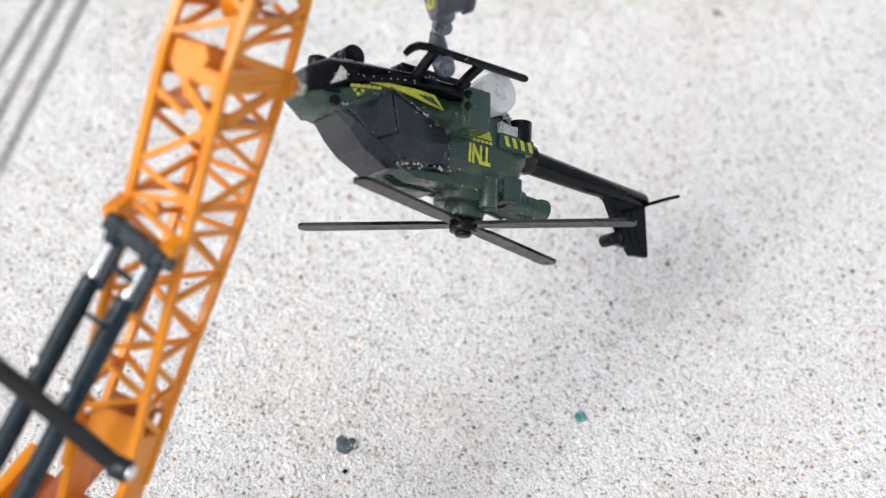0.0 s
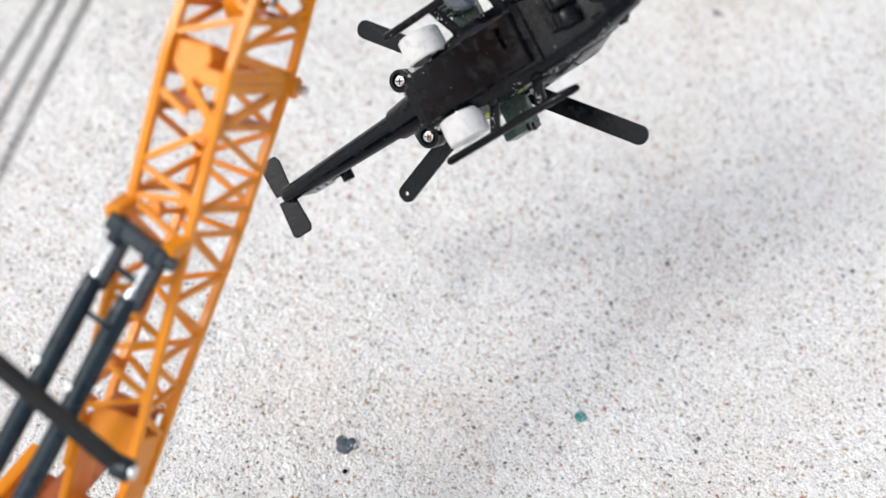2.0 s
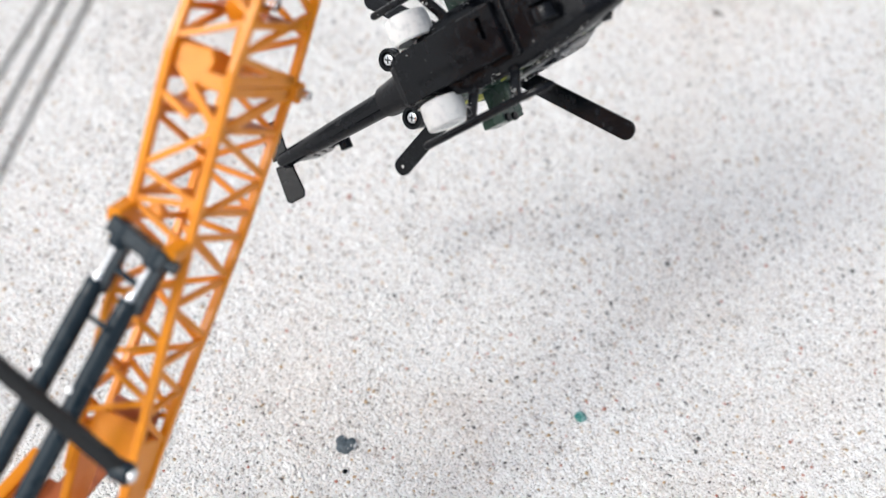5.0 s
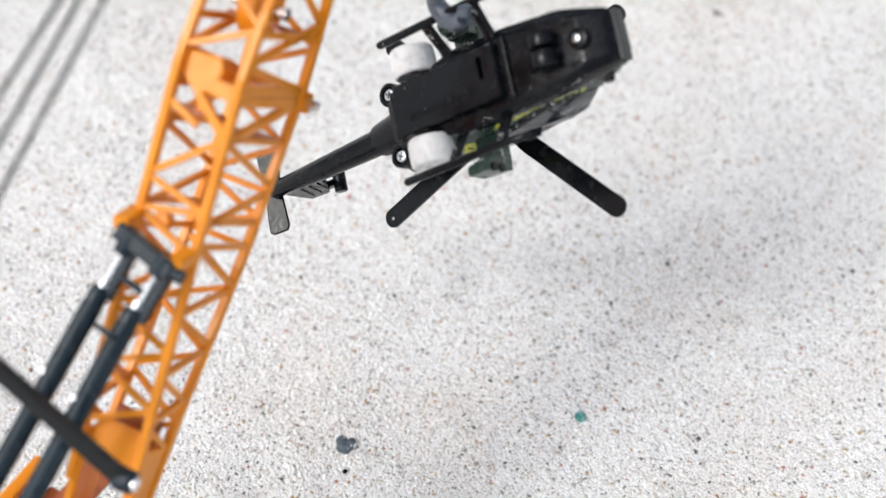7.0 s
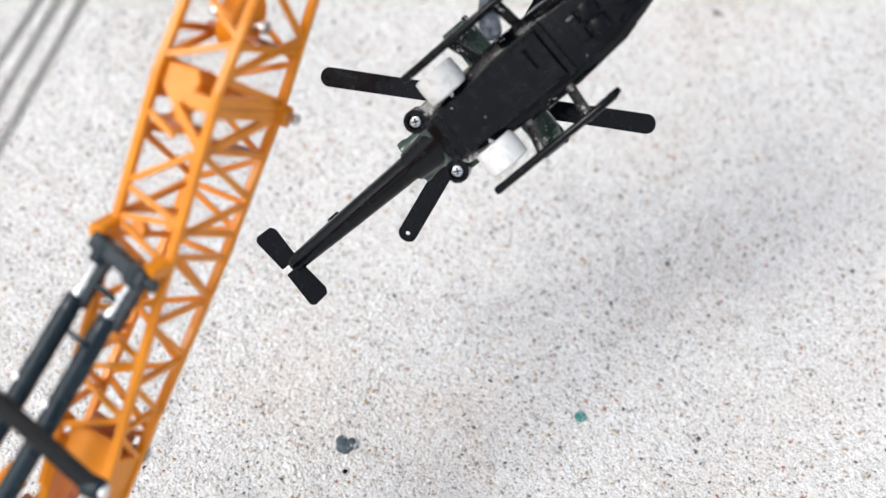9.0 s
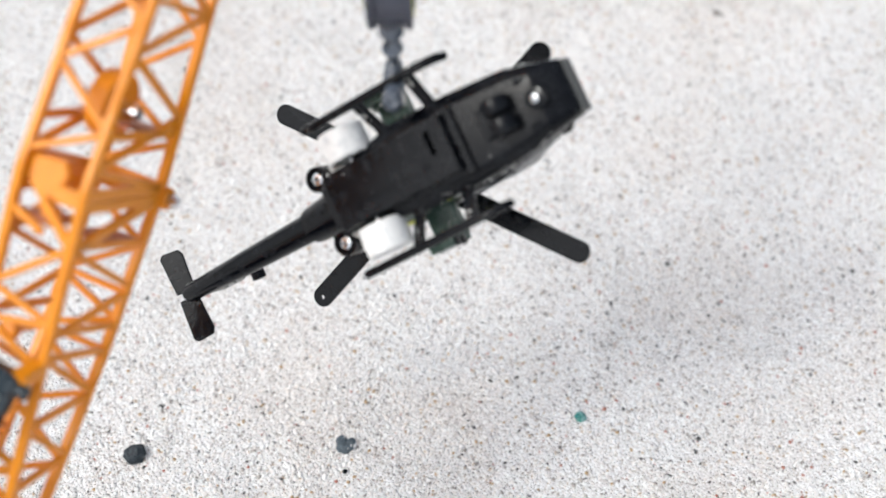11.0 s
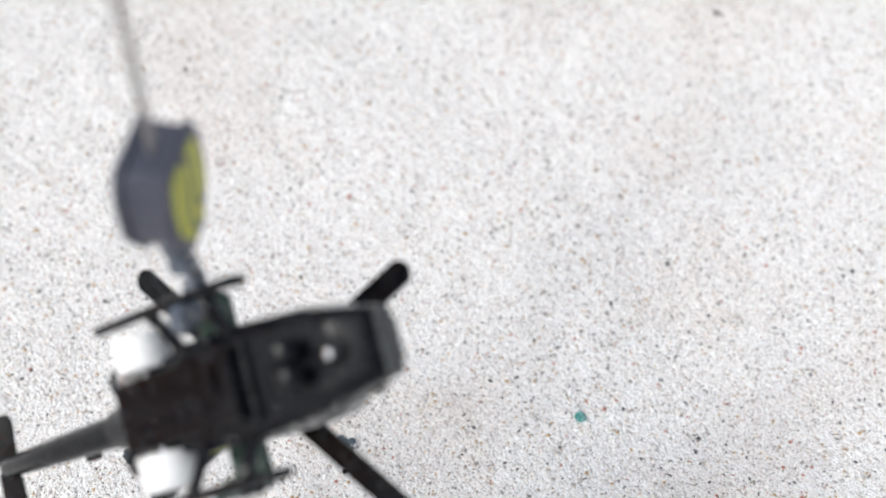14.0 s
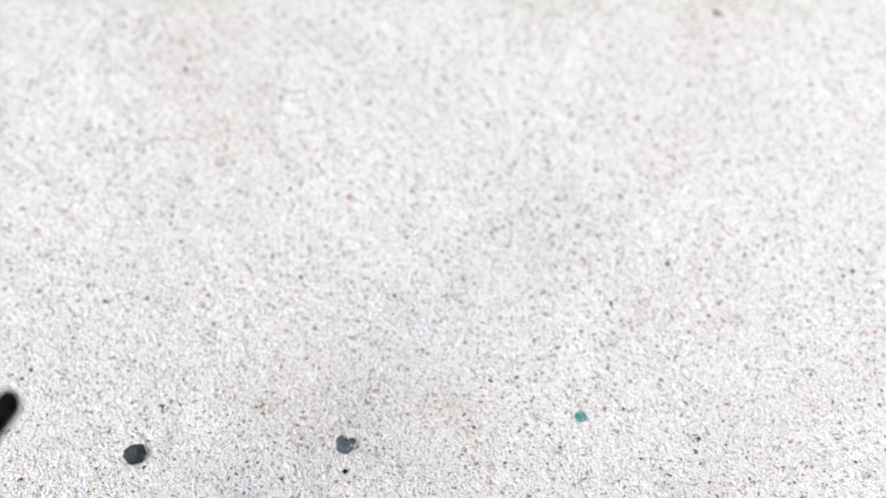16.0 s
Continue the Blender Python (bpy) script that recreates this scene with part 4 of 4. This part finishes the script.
# ---- movement ----
HELI_ROWS = [
    (0.0, pose(0.0085, 0.3315, 0.0521, -118.3, -33.8, -166.1)),
    (0.3, pose(0.0076, 0.3368, 0.0540, -117.1, -34.8, -152.0)),
    (0.5, pose(0.0045, 0.3346, 0.0583, -115.6, -36.4, -140.1)),
    (0.8, pose(-0.0104, 0.3266, 0.0658, -125.4, -43.2, -115.8)),
    (1.0, pose(-0.0149, 0.3203, 0.0766, -127.2, -42.7, -97.0)),
    (1.2, pose(-0.0117, 0.3224, 0.0690, -125.9, -45.6, -80.9)),
    (1.5, pose(-0.0194, 0.3126, 0.0738, -136.4, -42.0, -46.8)),
    (1.8, pose(-0.0146, 0.3030, 0.0830, -143.5, -40.4, -16.5)),
    (2.0, pose(-0.0050, 0.2994, 0.0794, -140.5, -39.9, 3.4)),
    (2.3, pose(-0.0044, 0.2957, 0.0810, -139.1, -31.5, 27.2)),
    (2.5, pose(0.0020, 0.2986, 0.0799, -137.9, -31.8, 36.2)),
    (2.7, pose(0.0107, 0.2980, 0.0813, -142.5, -31.7, 44.7)),
    (3.0, pose(0.0059, 0.2983, 0.0806, -139.1, -29.0, 46.1)),
    (3.3, pose(0.0113, 0.3113, 0.0675, -137.1, -30.5, 41.9)),
    (3.5, pose(0.0224, 0.3142, 0.0716, -140.3, -38.2, 39.3)),
    (3.8, pose(-0.0032, 0.2907, 0.0850, -145.5, -29.9, 26.4)),
    (4.0, pose(-0.0173, 0.2917, 0.0835, -141.7, -28.1, 16.2)),
    (4.2, pose(-0.0027, 0.3054, 0.0803, -133.9, -38.2, 10.4)),
    (6.3, pose(-0.0279, 0.2977, 0.0871, -143.6, -38.7, -32.2)),
    (6.5, pose(-0.0163, 0.3077, 0.0812, -135.7, -40.1, -27.7)),
    (6.8, pose(0.0030, 0.3082, 0.0786, -138.7, -41.5, -16.5)),
    (7.0, pose(-0.0127, 0.2880, 0.0855, -146.0, -39.0, -10.3)),
    (7.3, pose(-0.0085, 0.2929, 0.0846, -134.4, -36.9, -1.8)),
    (7.5, pose(0.0100, 0.3005, 0.0798, -137.8, -40.5, 7.7)),
    (7.8, pose(0.0035, 0.2860, 0.0824, -147.4, -31.9, 17.6)),
    (8.0, pose(-0.0032, 0.2846, 0.0828, -140.1, -30.7, 17.8)),
    (8.2, pose(0.0064, 0.2988, 0.0806, -134.1, -36.5, 21.6)),
    (10.3, pose(-0.0001, 0.2535, 0.0895, -146.7, -33.9, 21.1)),
    (10.5, pose(-0.0086, 0.2557, 0.0915, -142.9, -36.5, 15.0)),
    (10.8, pose(-0.0246, 0.2608, 0.0910, -134.6, -31.8, 5.5)),
    (11.0, pose(-0.0258, 0.2462, 0.0955, -141.9, -36.5, 3.3)),
    (11.5, pose(-0.0377, 0.2391, 0.0982, -137.6, -38.2, -8.6)),
    (12.0, pose(-0.0514, 0.2047, 0.1073, -141.7, -42.1, -11.9)),
    (12.2, pose(-0.0506, 0.2035, 0.1075, -142.8, -41.0, -12.4)),
    (12.5, pose(-0.0606, 0.2047, 0.1079, -137.3, -35.5, -15.8)),
    (12.8, pose(-0.0563, 0.1868, 0.1122, -142.9, -43.2, -13.0)),
    (13.0, pose(-0.0635, 0.1815, 0.1117, -143.2, -40.1, -12.4)),
    (13.5, pose(-0.0733, 0.1789, 0.1133, -139.8, -37.5, -12.4)),
    (14.0, pose(-0.0714, 0.1692, 0.1107, -141.4, -39.0, -9.7)),
    (14.3, pose(-0.0870, 0.1687, 0.1133, -143.5, -38.4, -8.0)),
    (14.5, pose(-0.0989, 0.1583, 0.1072, -144.8, -38.0, -6.9)),
    (14.7, pose(-0.1031, 0.1513, 0.1009, -142.9, -40.0, -5.8)),
    (15.0, pose(-0.1020, 0.1546, 0.1022, -140.1, -43.1, -4.3)),
    (15.3, pose(-0.1268, 0.1482, 0.1063, -142.5, -41.8, -0.8)),
    (15.5, pose(-0.1344, 0.1354, 0.1024, -144.0, -40.9, 1.5)),
    (15.8, pose(-0.1392, 0.1287, 0.1028, -144.1, -40.9, 1.5)),
    (16.0, pose(-0.1497, 0.1276, 0.1056, -144.1, -40.8, 1.4)),
]
HOOK_ROWS = [
    (0.0, pose(-0.0004, 0.3161, 0.0771, 10, 0, 15)),
    (0.3, pose(0.0030, 0.3214, 0.0794, 10, 0, 36)),
    (0.5, pose(0.0035, 0.3204, 0.0842, 10, 0, 50)),
    (0.8, pose(-0.0001, 0.3152, 0.0904, 7, 0, 71)),
    (1.0, pose(0.0006, 0.3128, 0.1008, 6, 0, 85)),
    (1.2, pose(0.0047, 0.3209, 0.0937, 3, 0, 83)),
    (1.5, pose(-0.0007, 0.3195, 0.0959, 0, 0, 80)),
    (1.8, pose(0.0004, 0.3189, 0.1031, 0, 0, 59)),
    (2.0, pose(0.0033, 0.3190, 0.1002, 0, 0, 45)),
    (2.3, pose(-0.0023, 0.3180, 0.1006, 0, 0, 39)),
    (2.5, pose(0.0005, 0.3205, 0.0999, 0, 0, 35)),
    (2.7, pose(0.0061, 0.3207, 0.0999, 0, 0, 35)),
    (3.0, pose(0.0013, 0.3206, 0.0996, 0, 0, 35)),
    (3.3, pose(0.0079, 0.3331, 0.0874, 0, 0, 32)),
    (3.5, pose(0.0180, 0.3353, 0.0921, 0, 0, 30)),
    (3.8, pose(0.0002, 0.3146, 0.1024, 0, 0, 27)),
    (4.0, pose(-0.0076, 0.3140, 0.1016, 0, 0, 25)),
    (4.2, pose(0.0046, 0.3245, 0.1025, 0, 0, 27)),
    (6.3, pose(-0.0086, 0.3087, 0.1068, 0, 0, 57)),
    (6.5, pose(-0.0005, 0.3199, 0.1032, 0, 0, 60)),
    (6.8, pose(0.0163, 0.3238, 0.1001, 0, 0, 51)),
    (7.0, pose(0.0016, 0.3056, 0.1046, 0, 0, 45)),
    (7.3, pose(0.0013, 0.3105, 0.1064, 0, 0, 30)),
    (7.5, pose(0.0160, 0.3201, 0.1013, 0, 0, 20)),
    (7.8, pose(0.0127, 0.3092, 0.0996, 0, 0, 14)),
    (8.0, pose(0.0071, 0.3065, 0.1019, 0, 0, 10)),
    (8.2, pose(0.0135, 0.3188, 0.1025, 0, 0, 9)),
    (10.3, pose(0.0075, 0.2768, 0.1074, 0, 0, 2)),
    (10.5, pose(0.0001, 0.2773, 0.1110, 0, 0, 2)),
    (10.8, pose(-0.0122, 0.2798, 0.1118, 0, 0, 0)),
    (11.0, pose(-0.0128, 0.2660, 0.1153, 0, 0, 0)),
    (11.5, pose(-0.0211, 0.2560, 0.1194, 0, 0, -8)),
    (12.0, pose(-0.0339, 0.2217, 0.1271, 0, 0, -12)),
    (12.2, pose(-0.0317, 0.2204, 0.1269, 0, 0, -11)),
    (12.5, pose(-0.0404, 0.2197, 0.1277, 0, 0, -11)),
    (12.8, pose(-0.0391, 0.2038, 0.1318, 0, 0, -11)),
    (13.0, pose(-0.0459, 0.1984, 0.1308, 0, 0, -11)),
    (13.5, pose(-0.0562, 0.1953, 0.1328, 0, 0, -11)),
    (14.0, pose(-0.0552, 0.1865, 0.1301, 0, 0, -11)),
    (14.3, pose(-0.0706, 0.1866, 0.1320, 0, 0, -11)),
    (14.5, pose(-0.0824, 0.1766, 0.1255, 0, 0, -11)),
    (14.7, pose(-0.0881, 0.1697, 0.1201, 0, 0, -11)),
    (15.0, pose(-0.0893, 0.1729, 0.1225, 0, 0, -11)),
    (15.3, pose(-0.1142, 0.1675, 0.1259, 0, 0, -11)),
    (15.5, pose(-0.1219, 0.1553, 0.1214, 0, 0, -11)),
    (15.8, pose(-0.1266, 0.1486, 0.1218, 0, 0, -11)),
    (16.0, pose(-0.1371, 0.1475, 0.1246, 0, 0, -11)),
]
CRANE_ROWS = [
    (0.0, pose(-0.0909, 0.1891, 0.0426, 0.06, 0.01, -0.02)),
    (0.5, pose(-0.0909, 0.1889, 0.0426, -0.43, -0.09, -0.31)),
    (1.0, pose(-0.0906, 0.1886, 0.0428, -0.50, 0.07, -0.24)),
    (1.5, pose(-0.0905, 0.1890, 0.0425, -0.30, 0.14, -0.39)),
    (2.0, pose(-0.0905, 0.1891, 0.0424, -0.39, 0.02, -0.20)),
    (2.5, pose(-0.0904, 0.1890, 0.0426, -0.40, 0.32, -0.46)),
    (3.0, pose(-0.0901, 0.1896, 0.0424, -0.46, 0.40, -0.59)),
    (3.1, pose(-0.0893, 0.1896, 0.0425, -0.48, 0.63, -0.66)),
    (3.2, pose(-0.0881, 0.1896, 0.0426, -0.51, 0.86, -0.73)),
    (3.3, pose(-0.0872, 0.1897, 0.0426, -0.53, 1.09, -0.80)),
    (3.4, pose(-0.0873, 0.1897, 0.0427, -0.55, 1.31, -0.87)),
    (3.5, pose(-0.0894, 0.1898, 0.0427, -0.57, 1.54, -0.94)),
    (3.7, pose(-0.0902, 0.1893, 0.0426, -0.72, 0.93, -0.82)),
    (3.9, pose(-0.0907, 0.1888, 0.0426, -0.86, 0.33, -0.71)),
    (4.0, pose(-0.0904, 0.1885, 0.0425, -0.94, 0.02, -0.65)),
    (6.5, pose(-0.0899, 0.1871, 0.0423, -1.13, -0.32, -1.08)),
    (7.0, pose(-0.0893, 0.1853, 0.0422, -1.72, 0.13, -1.34)),
    (7.2, pose(-0.0901, 0.1852, 0.0422, -1.90, 0.36, -1.49)),
    (7.3, pose(-0.0903, 0.1852, 0.0423, -1.99, 0.48, -1.57)),
    (7.5, pose(-0.0884, 0.1851, 0.0423, -2.17, 0.72, -1.73)),
    (8.0, pose(-0.0885, 0.1859, 0.0421, -2.12, 0.74, -1.89)),
    (10.3, pose(-0.1104, 0.1699, 0.0368, -2.97, -0.64, -3.83)),
    (10.5, pose(-0.1111, 0.1612, 0.0427, -1.36, -0.38, -2.72)),
    (11.0, pose(-0.1225, 0.1532, 0.0405, -1.08, 0.97, -0.36)),
    (11.5, pose(-0.1325, 0.1395, 0.0393, -1.29, 1.27, 1.39)),
    (12.0, pose(-0.1432, 0.1179, 0.0413, -0.88, 0.07, 2.56)),
    (12.5, pose(-0.1468, 0.1091, 0.0411, -0.74, -0.53, 3.34)),
    (12.6, pose(-0.1493, 0.1085, 0.0412, -0.74, -0.53, 3.34)),
    (12.7, pose(-0.1548, 0.1070, 0.0416, -0.74, -0.53, 3.34)),
    (12.8, pose(-0.1582, 0.1055, 0.0420, -0.74, -0.53, 3.34)),
    (12.9, pose(-0.1622, 0.1040, 0.0424, -0.74, -0.53, 3.34)),
    (13.0, pose(-0.1660, 0.1020, 0.0428, -0.74, -0.53, 3.34)),
    (14.0, pose(-0.2060, 0.0810, 0.0428, -0.74, -0.53, 3.34)),
    (15.0, pose(-0.2400, 0.0640, 0.0428, -0.74, -0.53, 3.34)),
    (16.0, pose(-0.2720, 0.0490, 0.0428, -0.74, -0.53, 3.34)),
]


def motions():
    walk(helicopter, HELI_ROWS)
    walk(hook_block, HOOK_ROWS)
    walk(crane, CRANE_ROWS)


motions()
